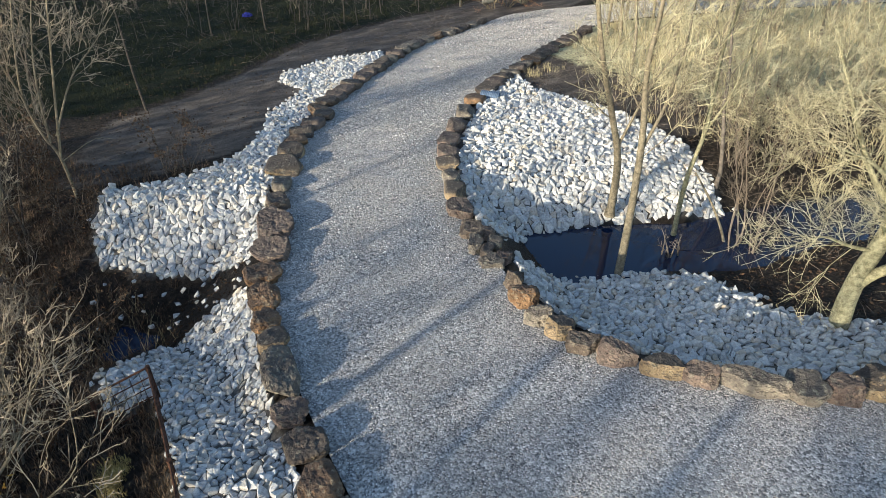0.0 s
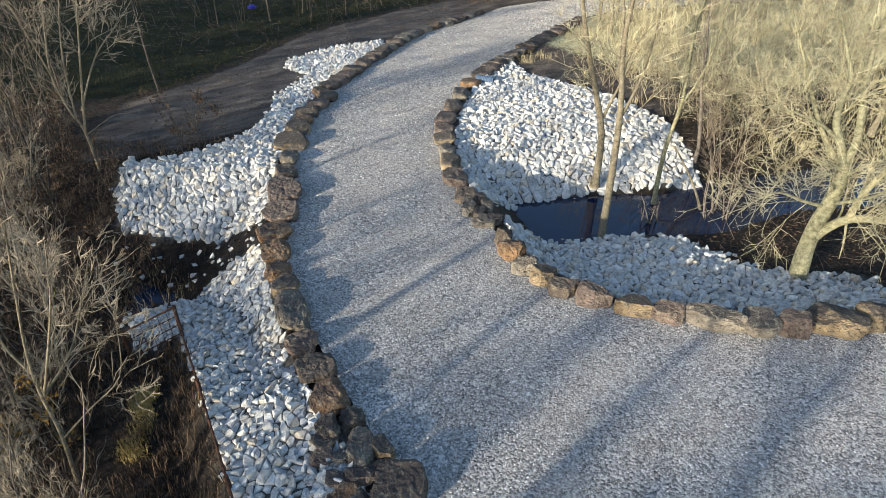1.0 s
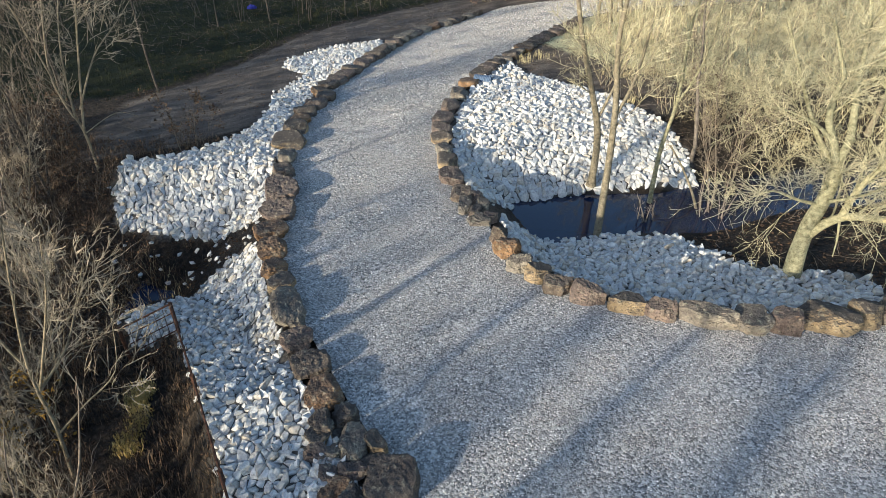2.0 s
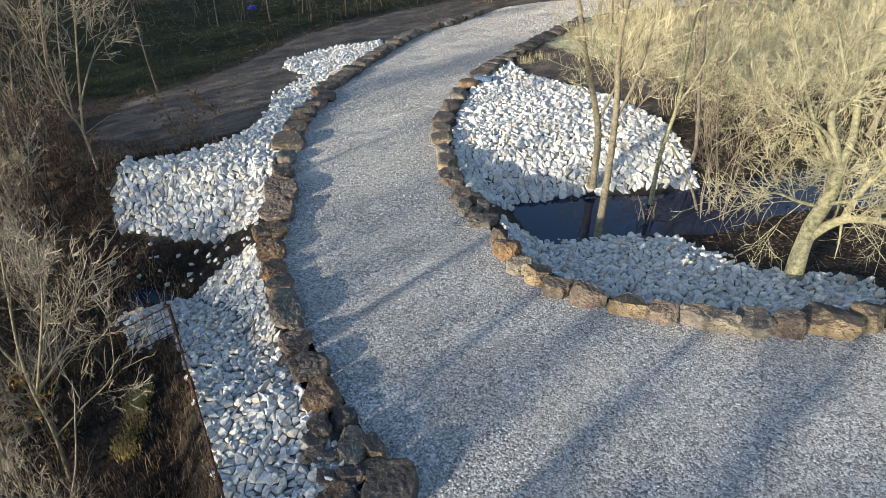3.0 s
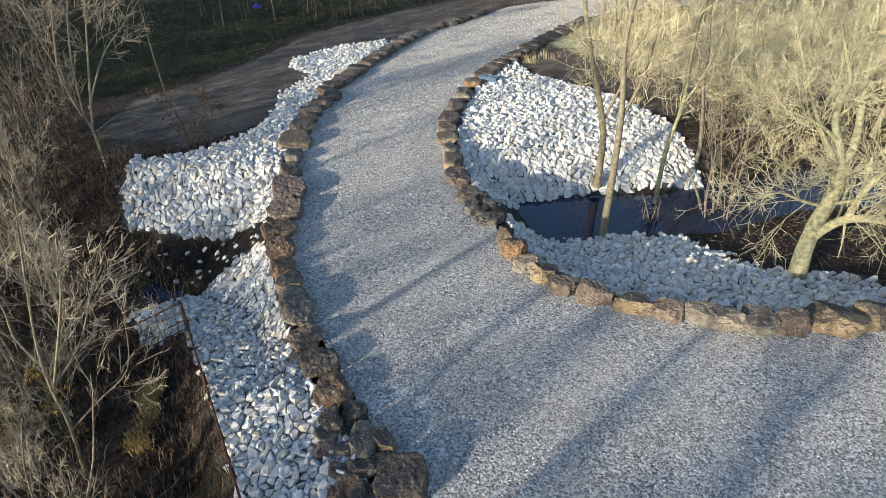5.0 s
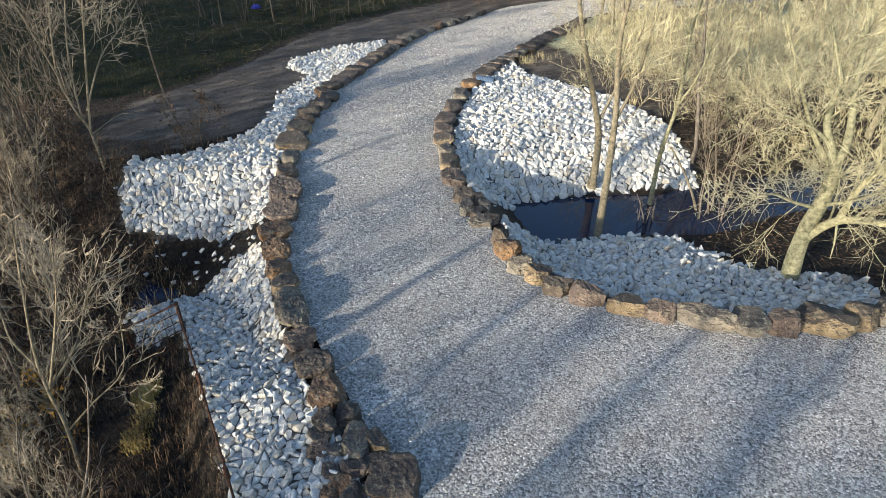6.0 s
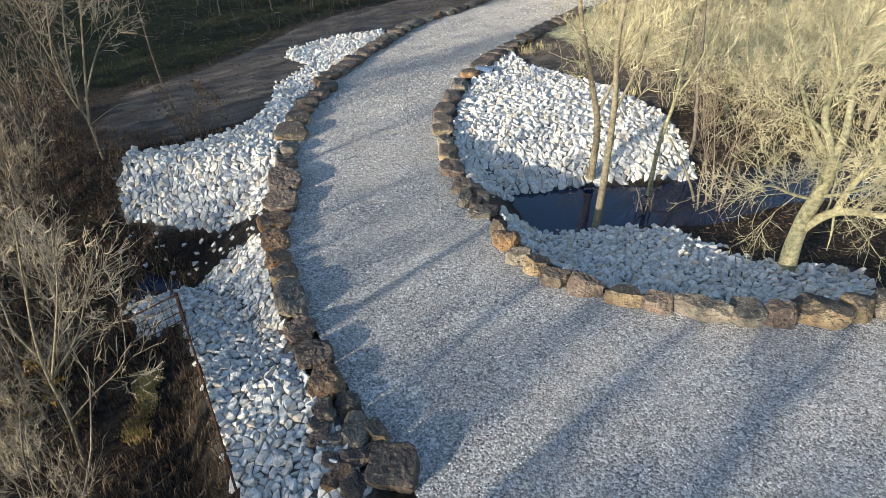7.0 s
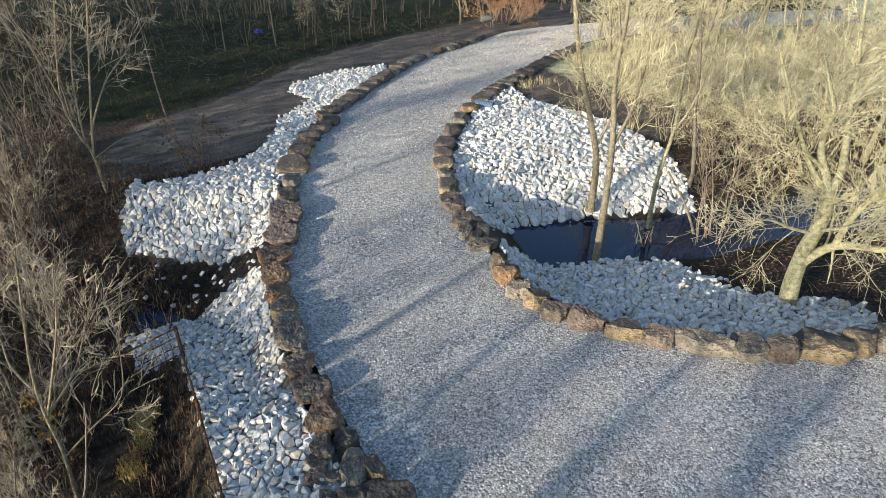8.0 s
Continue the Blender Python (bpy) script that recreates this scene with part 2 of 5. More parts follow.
BANKS = {
    "west_far": ([(-3.8, 10.55), (-4.6, 10.9), (-5.5, 11.2), (-7.0, 11.35), (-8.15, 11.5), (-8.55, 12.4), (-8.75, 13.6), (-7.2, 14.1), (-6.3, 15.0), (-5.7, 16.0), (-5.6, 17.2), (-5.9, 18.9), (-5.5, 20.6), (-5.2, 21.5), (-6.3, 22.4), (-6.4, 23.6), (-5.1, 25.5), (-2.7, 26.7), (-2.6, 25.2), (-3.2, 23.0), (-3.9, 21.0), (-4.6, 18.6), (-4.75, 16.2), (-4.4, 13.2), (-4.1, 11.4)], (-6.3, 12.2)),
    "west_near": ([(-3.7, 9.2), (-4.2, 9.75), (-5.0, 9.5), (-5.8, 9.0), (-5.95, 8.3), (-6.1, 7.6), (-5.7, 6.85), (-4.85, 7.05), (-3.85, 5.45), (-3.04, 4.0), (-2.6, 3.2), (-1.8, 1.8), (-0.7, 2.0), (-0.75, 3.1), (-1.4, 4.2), (-2.1, 5.3), (-2.75, 6.6), (-3.2, 7.8)], (-3.2, 5.5)),
    "east_far": ([(0.85, 11.7), (1.2, 11.8), (1.55, 12.1), (2.25, 12.75), (3.2, 13.05), (4.0, 13.25), (5.35, 13.45), (6.5, 13.55), (7.35, 13.65), (7.25, 14.8), (6.95, 16.4), (6.3, 17.8), (5.3, 19.6), (3.7, 20.9), (2.9, 22.3), (2.6, 23.6), (1.85, 22.4), (1.1, 19.8), (0.55, 17.2), (0.33, 15.2), (0.5, 12.9)], (3.5, 14.5)),
    "east_near": ([(1.6, 9.4), (1.45, 10.3), (1.55, 11.0), (3.1, 10.95), (4.7, 11.15), (5.7, 10.8), (6.15, 10.25), (6.35, 9.55), (6.85, 9.2), (7.6, 8.9), (8.5, 8.85), (8.8, 8.4), (8.6, 7.6), (8.6, 7.0), (7.5, 6.95), (6.2, 6.9), (4.7, 7.05), (3.2, 7.55), (2.2, 8.4)], (4.8, 8.8)),
}
TRACK = [(-30, 8), (-16, 14.5), (-10.5, 16.0), (-7.5, 18.2), (-5.6, 22.5), (-4.0, 27.0), (-0.5, 31.5), (3, 35.5), (8, 42)]
WATER_Z = -0.92


def spline(points, sub):
    """A smooth line through plan points."""
    p = np.array([points[0], *points, points[-1]], float)
    out = []
    for i in range(1, len(p) - 2):
        for k in range(sub):
            u = k / sub
            out.append(0.5 * (2 * p[i] + (p[i + 1] - p[i - 1]) * u + (2 * p[i - 1] - 5 * p[i] + 4 * p[i + 1] - p[i + 2]) * u * u + (3 * p[i] - p[i - 1] - 3 * p[i + 1] + p[i + 2]) * u ** 3))
    return np.array(out + [p[-1]])


def dist_to(x, y, line):
    """Distance of plan points from a line."""
    best = np.full(np.shape(x), 1e9)
    for (ax, ay), (bx, by) in zip(line[:-1], line[1:]):
        dx, dy = bx - ax, by - ay
        u = np.clip(((x - ax) * dx + (y - ay) * dy) / (dx * dx + dy * dy + 1e-9), 0, 1)
        best = np.minimum(best, np.hypot(x - ax - u * dx, y - ay - u * dy))
    return best


def inside(x, y, poly):
    """Whether plan points lie in a polygon."""
    hit = np.zeros(np.shape(x), bool)
    for (ax, ay), (bx, by) in zip(poly, [*poly[1:], poly[0]]):
        if ay != by:
            hit ^= ((ay > y) != (by > y)) & (x < (bx - ax) * (y - ay) / (by - ay) + ax)
    return hit


def shifted(line, d):
    t = np.gradient(line, axis=0)
    t /= np.hypot(t[:, 0], t[:, 1])[:, None]
    return line + np.column_stack([-t[:, 1], t[:, 0]]) * d


edge_l, edge_r = shifted(spline(ROAD_L, 5), 0.22), shifted(spline(ROAD_R, 5), -0.15)
road_poly = [tuple(p) for p in edge_l] + [tuple(p) for p in edge_r[::-1]]
creek_r, creek_l = spline(CREEK_R, 4), spline(CREEK_L, 4)


def waves(x, y, size, seed):
    """Soft uneven relief, about -1 to 1."""
    r = np.random.RandomState(seed)
    z = 0
    for k in range(7):
        a, f, ph = r.uniform(0, 6.28), r.uniform(0.6, 1.7) / size, r.uniform(0, 6.28)
        z = z + np.sin((x * math.cos(a) + y * math.sin(a)) * f * 6.28 + ph)
    return z / 4


def smooth(a, b, x):
    u = np.clip((x - a) / (b - a), 0, 1)
    return u * u * (3 - 2 * u)


def ground_height(x, y):
    x, y = np.asarray(x, float), np.asarray(y, float)
    d = np.minimum(dist_to(x, y, edge_l), dist_to(x, y, edge_r))
    on_road = inside(x, y, road_poly)
    cr, cl = dist_to(x, y, creek_r), dist_to(x, y, creek_l)
    base = 0.05 * waves(x, y, 6, 3) + 0.03 * waves(x, y, 1.5, 4)
    # low ground south of the creek on the west side, beyond the fence line
    s = (x + 2.7) * -0.866 + (y - 3.4) * -0.5
    west = smooth(0.0, 0.5, s) * np.maximum(smooth(7.15, 6.75, y), smooth(-6.1, -6.6, x)) * smooth(11, 9.5, y)
    west = west * (0.75 + 0.35 * smooth(0.5, 3.0, s)) * smooth(-12, -2, y)
    base = base - west - 0.2 * smooth(0.2, -0.5, x) * smooth(2, -0.3, np.abs(s)) * smooth(11, 9.5, y)
    far = np.hypot(x, y)
    base = base + 0.012 * np.clip(far - 45, 0, 300)
    south_r = y < np.interp(x, creek_r[:, 0], creek_r[:, 1])
    prof_r = np.where(south_r, np.interp(cr, [0, 0.5, 0.95, 1.5, 2.7, 4.2, 6], [-1.5, -1.3, -0.98, -0.84, -0.62, -0.4, 0.0]), np.interp(cr, [0, 0.5, 0.95, 1.35, 2.5, 4.0, 6], [-1.5, -1.3, -0.98, -0.7, -0.2, 0.05, 0.3]))
    south_l = y < np.interp(x, creek_l[::-1, 0], creek_l[::-1, 1])
    prof_l = np.where(south_l, np.interp(cl, [0, 0.4, 1.0, 2.2, 4, 6], [-1.9, -1.75, -1.15, -0.6, -0.3, 0.2]), np.interp(cl, [0, 0.5, 1.2, 2.2, 3.3, 5], [-1.9, -1.7, -1.25, -0.65, -0.05, 0.2]))
    chan = np.where(x > -1.0, prof_r, prof_l)
    z = np.minimum(base, chan + 0.6 * base)
    bank = -0.06 - np.clip(d - 0.35, 0, None) * 0.75
    z = np.maximum(z, bank)
    z = np.where(west > 0.1, np.minimum(z, base), z)
    return np.where(on_road, -0.12, np.where(d < 0.4, np.minimum(z, -0.04), z))


def mesh_object(name, verts, faces, mat, parent=None, smooth_shade=False):
    me = bpy.data.meshes.new(name)
    me.from_pydata(verts, [], faces)
    if mat:
        me.materials.append(mat)
    me.polygons.foreach_set("use_smooth", [smooth_shade] * len(me.polygons))
    me.update()
    ob = new(name, me)
    if parent:
        ob.parent = parent
    return ob


def part(name, bm, mat, parent=None, label="", smooth_shade=False):
    me = bpy.data.meshes.new(name)
    bm.to_mesh(me)
    bm.free()
    me.materials.append(mat)
    me.polygons.foreach_set("use_smooth", [smooth_shade] * len(me.polygons))
    ob = new(name, me)
    if parent:
        ob.parent = parent
    return tagged(ob, label)


# ---- ground, one sheet to the horizon ----
def axis(lo, hi, step, reach):
    mid = list(np.arange(lo, hi + step / 2, step))
    out, s = [], step
    a, b = lo, hi
    left, right = [], []
    while b < reach:
        s *= 1.22
        b += s
        a -= s
        right.append(b)
        left.append(a)
    return np.array(left[::-1] + mid + right)


def build_ground():
    xs, ys = axis(-16, 14, 0.2, 900), axis(-3, 32, 0.2, 900)
    gx, gy = np.meshgrid(xs, ys)
    gz = ground_height(gx.ravel(), gy.ravel())
    verts = np.column_stack([gx.ravel(), gy.ravel(), gz])
    nx, ny = len(xs), len(ys)
    faces = [(j * nx + i, j * nx + i + 1, (j + 1) * nx + i + 1, (j + 1) * nx + i) for j in range(ny - 1) for i in range(nx - 1)]
    ob = mesh_object("ground", verts.tolist(), faces, soil, None, True)
    x, y = verts[:, 0], verts[:, 1]
    # dirt track beside the road on the west bank
    dt = dist_to(x, y, spline(TRACK, 4))
    west = x < np.interp(y, edge_l[20:, 1], edge_l[20:, 0]) + 2
    dirt = smooth(3.2, 2.0, dt) * west * smooth(-12.0, -9.0, x + 0.15 * (y - 16))
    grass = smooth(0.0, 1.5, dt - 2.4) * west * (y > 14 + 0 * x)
    east = x > np.interp(y, edge_r[30:, 1], edge_r[30:, 0])
    # mask of the rock banks, where gap shade is painted on the ground
    gap_shade = np.zeros(len(x))
    for poly, _ in BANKS.values():
        gap_shade = np.maximum(gap_shade, inside(x, y, poly) * 1.0)
    straw = east * smooth(4.2, 6.5, dist_to(x, y, creek_r)) * smooth(23, 30, y + 1.2 * np.clip(x - 4, 0, 9)) * 0.95
    dirt = np.maximum(dirt, east * smooth(3.0, 5.0, dist_to(x, y, creek_r)) * (y > 14) * (1 - straw))
    col = np.column_stack([dirt, grass, straw, gap_shade]).astype(np.float32)
    att = ob.data.color_attributes.new("zone", "FLOAT_COLOR", "POINT")
    att.data.foreach_set("color", col.ravel())
    wet = np.maximum(smooth(1.9, 0.8, dist_to(x, y, creek_l)) * (x < -3), smooth(1.7, 0.9, dist_to(x, y, creek_r)) * (x > 1)).astype(np.float32)
    ob.data.attributes.new("wet", "FLOAT", "POINT").data.foreach_set("value", wet)
    tagged(ob, "dark soil with leaf litter, dirt track and winter grass, deepened for shade", "ground", "", "structure")


build_ground()


def build_road():
    cols = 16
    n = len(edge_l)
    verts, faces = [], []
    for i in range(n):
        for k in range(cols + 1):
            u = k / cols
            x, y = edge_l[i] * (1 - u) + edge_r[i] * u
            verts.append((x, y, -0.02 + 0.05 * math.sin(math.pi * u) + 0.015 * float(waves(x, y, 2.2, 8))))
    for i in range(n - 1):
        for k in range(cols):
            a = i * (cols + 1) + k
            faces.append((a, a + 1, a + cols + 2, a + cols + 1))
    ob = mesh_object("road", verts, faces, road_mat, None, True)
    tagged(ob, "curving drive of pale grey crushed limestone gravel", "gravel road", "", "structure")
    return ob


road = build_road()


def road_height(x, y):
    dl, dr = dist_to(x, y, edge_l), dist_to(x, y, edge_r)
    return -0.02 + 0.05 * np.sin(np.pi * dl / (dl + dr + 1e-6)) + 0.015 * waves(x, y, 2.2, 8)


def build_water():
    for line, z, name, label in ((CREEK_R, WATER_Z, "creek_water", "still dark creek water reflecting trees and sky"), (CREEK_L, -1.88, "creek_pool", "shallow dark creek pool below the rocks")):
        c = spline(line, 4)
        if name == "creek_pool":
            c = np.array([p for p in c if p[0] > -7.4])
        verts, faces = [], []
        for i, p in enumerate(c):
            w = 2.6 if name == "creek_water" else 0.6
            verts += [(p[0], p[1] - w, z), (p[0], p[1] + w, z)]
            if i:
                faces.append((2 * i - 2, 2 * i - 1, 2 * i + 1, 2 * i))
        tagged(mesh_object(name, verts, faces, water_mat), label, "water", "", "structure")


build_water()


# ---- boulders lining the road ----
def boulder_mesh(seed, size, kind, fine=True):
    """A broken sandstone block: a box split along rough planes, with ledges and pits."""
    r = random.Random(seed)
    bm = bmesh.new()
    bmesh.ops.create_icosphere(bm, subdivisions=5 if fine else 4, radius=1)
    cuts = []
    for _ in range(9):
        v = Vector((r.gauss(0, 1), r.gauss(0, 1), r.gauss(0, 0.55))).normalized()
        cuts.append((v, r.uniform(0.78, 1.08)))
    cuts.append((Vector((r.uniform(-0.22, 0.22), r.uniform(-0.22, 0.22), 1)).normalized(), r.uniform(0.62, 0.9)))
    off = Vector((r.uniform(0, 99), r.uniform(0, 99), r.uniform(0, 99)))
    rough = r.uniform(0.5, 0.75) if kind == "tan" else r.uniform(0.85, 1.35)
    for v in bm.verts:
        p = v.co.copy()
        q = (abs(p.x) ** 4 + abs(p.y) ** 4 + abs(p.z) ** 4) ** 0.25
        p = p / q
        for c, h in cuts:
            e = p.dot(c) - h + 0.05 * noise.noise(p * 2.2 + off)
            if e > 0:
                p -= c * e
        n = p.normalized()
        w = Vector((p.x * size[0], p.y * size[1], p.z * size[2])) * 3.3
        pit = max(0.0, noise.noise(w * 2.6 + off * 1.7) - 0.2)
        crack = max(0.0, 0.08 - abs(noise.noise(w * 1.6 + off * 2.3)))
        lump = 0.05 * noise.noise(w * 1.4 + off) + 0.05 * noise.noise(w * 3.4 + off) + 0.034 * noise.noise(w * 8 + off) + 0.022 * noise.noise(w * 18 + off) - 0.17 * pit - 0.5 * crack
        v.co = Vector((p.x * size[0], p.y * size[1], p.z * size[2])) + n * rough * lump * 0.34
    me = bpy.data.meshes.new("boulder")
    bm.to_mesh(me)
    bm.free()
    me.materials.append(sandstone[kind])
    me.polygons.foreach_set("use_smooth", [not fine] * len(me.polygons))
    return me


BOULDER_LABELS = {
    "tan": "split tan sandstone boulder with a dark crust edging the gravel",
    "rust": "rusty orange-brown sandstone boulder edging the gravel drive",
    "brown": "purple-brown weathered sandstone boulder edging the gravel drive",
    "grey": "grey-brown sandstone boulder with pale lichen edging the gravel",
    "dark": "dark weathered boulder with black crust edging the gravel",
}
# each: x, y, half length, half width, turn in degrees, kind of stone
ROW_R_NEAR = [(8.85, 6.88, 0.47, 0.31, -20, "brown"), (8.12, 6.75, 0.32, 0.26, -22, "grey"), (7.50, 6.69, 0.31, 0.26, -21, "tan"), (6.82, 6.62, 0.53, 0.33, -20, "tan"), (5.5, 6.51, 0.31, 0.33, -10, "grey"), (6.06, 6.55, 0.3, 0.3, -28, "brown"), (4.77, 6.65, 0.55, 0.20, -14, "grey"), (4.01, 6.87, 0.33, 0.22, -12, "brown"), (3.48, 7.06, 0.37, 0.22, -10, "tan"), (2.83, 7.32, 0.35, 0.24, -8, "brown"), (2.32, 7.60, 0.31, 0.24, -6, "dark"), (1.98, 7.96, 0.27, 0.20, -5, "tan"), (1.66, 8.30, 0.27, 0.19, -4, "grey"), (1.45, 8.83, 0.32, 0.19, -3, "rust"), (1.32, 9.43, 0.21, 0.17, -2, "dark"), (0.93, 10.15, 0.25, 0.17, -2, "grey")]
ROW_R_FAR = [(0.86, 10.54, 0.13, 0.22, -2, "dark"), (0.64, 10.72, 0.16, 0.24, -1, "grey"), (1.22, 10.3, 0.15, 0.13, 20, "brown"), (1.05, 10.85, 0.15, 0.14, -15, "grey"), (0.9, 11.3, 0.16, 0.14, 30, "brown"), (0.60, 11.40, 0.26, 0.26, -1, "dark"), (0.33, 12.33, 0.29, 0.3, 4, "brown"), (0.23, 13.28, 0.25, 0.34, -6, "tan"), (0.16, 14.07, 0.22, 0.26, 5, "grey"), (0.06, 14.85, 0.29, 0.25, 0, "tan"), (0.08, 15.63, 0.29, 0.3, 8, "brown"), (0.09, 16.50, 0.32, 0.34, -5, "brown"), (0.30, 17.62, 0.30, 0.4, -10, "brown"), (0.65, 18.93, 0.28, 0.45, -14, "grey"), (1.02, 20.20, 0.33, 0.42, -16, "rust"), (1.48, 21.25, 0.32, 0.42, -20, "dark")]
ROW_L_NEAR = [(-0.48, 3.35, 0.39, 0.3, 8, "dark"), (-0.75, 3.95, 0.14, 0.17, 30, "tan"), (-1.07, 3.97, 0.25, 0.29, 13, "grey"), (-1.25, 4.50, 0.22, 0.16, 20, "dark"), (-1.54, 4.30, 0.2, 0.19, 17, "dark"), (-1.64, 4.90, 0.31, 0.27, 16, "rust"), (-1.95, 5.55, 0.33, 0.27, 17, "dark"), (-2.30, 6.14, 0.31, 0.19, 18, "brown"), (-2.60, 6.92, 0.34, 0.46, 18, "grey"), (-2.93, 7.72, 0.3, 0.22, 18, "tan"), (-3.22, 8.28, 0.28, 0.26, 25, "rust"), (-3.41, 8.95, 0.32, 0.26, 14, "rust"), (-3.60, 9.66, 0.34, 0.28, 22, "rust")]
ROW_L_FAR = [(-3.69, 10.52, 0.38, 0.34, 12, "brown"), (-3.88, 11.65, 0.41, 0.55, 17, "brown"), (-4.03, 12.78, 0.26, 0.3, 16, "dark"), (-4.15, 13.65, 0.24, 0.34, 8, "grey"), (-4.32, 14.65, 0.45, 0.42, 15, "tan"), (-4.38, 15.68, 0.35, 0.34, 8, "tan"), (-4.43, 16.45, 0.32, 0.3, 14, "rust"), (-4.36, 17.18, 0.37, 0.3, 2, "dark"), (-4.18, 17.88, 0.33, 0.32, -8, "brown"), (-4.0, 18.64, 0.33, 0.36, -12, "dark")]
HEAP = [(-1.56, 4.08, 0.18, 0.14, 17, "tan"), (-1.55, 3.82, 0.14, 0.14, 40, "brown"), (-1.3, 3.86, 0.1, 0.12, 15, "grey"), (-1.33, 3.48, 0.12, 0.14, 17, "brown"), (-1.12, 3.32, 0.13, 0.14, 55, "rust"), (-0.98, 3.54, 0.2, 0.14, 13, "brown"), (-0.76, 3.70, 0.19, 0.13, 31, "tan"), (-1.3, 3.22, 0.11, 0.14, 17, "rust"), (-0.95, 3.1, 0.17, 0.15, 60, "dark")]


def build_boulders():
    rng = random.Random(5)
    rows = (
        (ROW_R_NEAR + ROW_R_FAR, edge_r, 0.25, 31.0, "row of boulders along the inside bend"),
        (ROW_L_NEAR + ROW_L_FAR, edge_l, -0.25, 33.0, "row of boulders along the outside bend"),
    )
    for row, edge, side, end, group in rows:
        row = list(row)
        # the row goes on along the road into the distance
        last = Vector(row[-1][:2])
        for p in edge:
            if last.y + 0.4 < p[1] < end and p[0] < 16:
                q = Vector((p[0] + side, p[1]))
                while (q - last).length > 0.8:
                    way = (q - last).normalized()
                    last = last + way * rng.uniform(0.6, 0.8)
                    row.append((last.x, last.y, rng.uniform(0.28, 0.38), rng.uniform(0.28, 0.42), math.degrees(math.atan2(-way.x, way.y)), rng.choice(("dark", "dark", "brown", "grey", "rust", "brown"))))
        for x, y, half_len, half_wide, turn, kind in row:
            tall = (1.28 if side > 0 and y < 9.5 else 0.84) * min(0.25, 0.14 + 0.13 * (half_len + half_wide) + rng.uniform(-0.03, 0.03))
            ob = new("boulder", boulder_mesh(rng.randint(1, 99999), (half_len * (0.92 if y < 9.5 else 1.08), half_wide * (1.15 if side < 0 else 0.85 if y < 9.5 else 1.15), tall), kind, y < 13))
            ob.matrix_world = pose(x, y, tall * 0.5 - 0.02, rng.uniform(-7, 7), rng.uniform(-7, 7), turn + rng.uniform(-13, 13))
            tagged(ob, BOULDER_LABELS[kind], "boulder", group)
    # broken blocks heaped beside the near end of the row
    for x, y, half_len, half_wide, turn, kind in HEAP:
        tall = 0.75 * min(half_len, half_wide)
        ob = new("boulder", boulder_mesh(rng.randint(1, 99999), (half_len * 1.1, half_wide * 1.1, tall), kind, True))
        ob.matrix_world = pose(x, y, max(float(ground_height(x, y)) + tall * 0.6, -0.02), rng.uniform(-18, 18), rng.uniform(-18, 18), turn)
        tagged(ob, "small broken %s sandstone block among white rocks" % {"rust": "rusty", "dark": "dark grey"}.get(kind, kind), "boulder", "broken blocks beside the road")


build_boulders()


# ---- white rock banks ----
def rock_mesh(seed):
    r = random.Random(seed)
    bm = bmesh.new()
    for k in range(11):
        v = Vector((r.gauss(0, 1), r.gauss(0, 1), r.gauss(0, 1)))
        if k < 8:
            v = Vector((k % 2 - 0.5 + r.gauss(0, 0.2), k // 2 % 2 - 0.5 + r.gauss(0, 0.2), k // 4 - 0.5 + r.gauss(0, 0.2)))
        q = (abs(v.x) ** 6 + abs(v.y) ** 6 + abs(v.z) ** 6) ** (1 / 6)
        bm.verts.new(v / q * r.uniform(0.72, 1.1))
    res = bmesh.ops.convex_hull(bm, input=bm.verts)
    bmesh.ops.delete(bm, geom=[v for v in bm.verts if not v.link_faces], context="VERTS")
    s = (r.uniform(0.92, 1.2), r.uniform(0.72, 0.98), r.uniform(0.5, 0.75))
    for v in bm.verts:
        v.co = Vector((v.co.x * s[0], v.co.y * s[1], v.co.z * s[2]))
    bmesh.ops.triangulate(bm, faces=bm.faces)
    me = bpy.data.meshes.new("rock")
    bm.to_mesh(me)
    bm.free()
    me.materials.append(lime_rock)
    return me


rock_meshes = [rock_mesh(40 + k) for k in range(24)]


def joined_rocks(name, items, meshes, mat, parent):
    """Many stones as one mesh: items are (mesh index, 3x3 array, place)."""
    data = []
    for me in meshes:
        v = np.empty(len(me.vertices) * 3)
        me.vertices.foreach_get("co", v)
        f = np.array([tuple(p.vertices) for p in me.polygons])
        data.append((v.reshape(-1, 3), f))
    vs, fs, n = [], [], 0
    for k, m, p in items:
        v, f = data[k]
        vs.append(v @ m.T + p)
        fs.append(f + n)
        n += len(v)
    vs, fs = np.concatenate(vs), np.concatenate(fs)
    me = bpy.data.meshes.new(name)
    me.vertices.add(len(vs))
    me.vertices.foreach_set("co", vs.ravel())
    me.loops.add(fs.size)
    me.loops.foreach_set("vertex_index", fs.ravel())
    me.polygons.add(len(fs))
    me.polygons.foreach_set("loop_start", np.arange(0, fs.size, 3))
    me.polygons.foreach_set("use_smooth", [False] * len(me.polygons))
    me.update(calc_edges=True)
    me.materials.append(mat)
    ob = new(name, me)
    ob.parent = parent
    return tagged(ob, "", "", "", "stuff")


def scatter(poly, step, rng, jitter=0.42, margin=0.0):
    xs, ys = [p[0] for p in poly], [p[1] for p in poly]
    pts, row, y = [], 0, min(ys) - margin
    while y < max(ys) + margin:
        x = min(xs) - margin + (row % 2) * step / 2
        while x < max(xs) + margin:
            pts.append((x + rng.uniform(-jitter, jitter) * step, y + rng.uniform(-jitter, jitter) * step))
            x += step
        y += step * 0.87
        row += 1
    return np.array(pts)


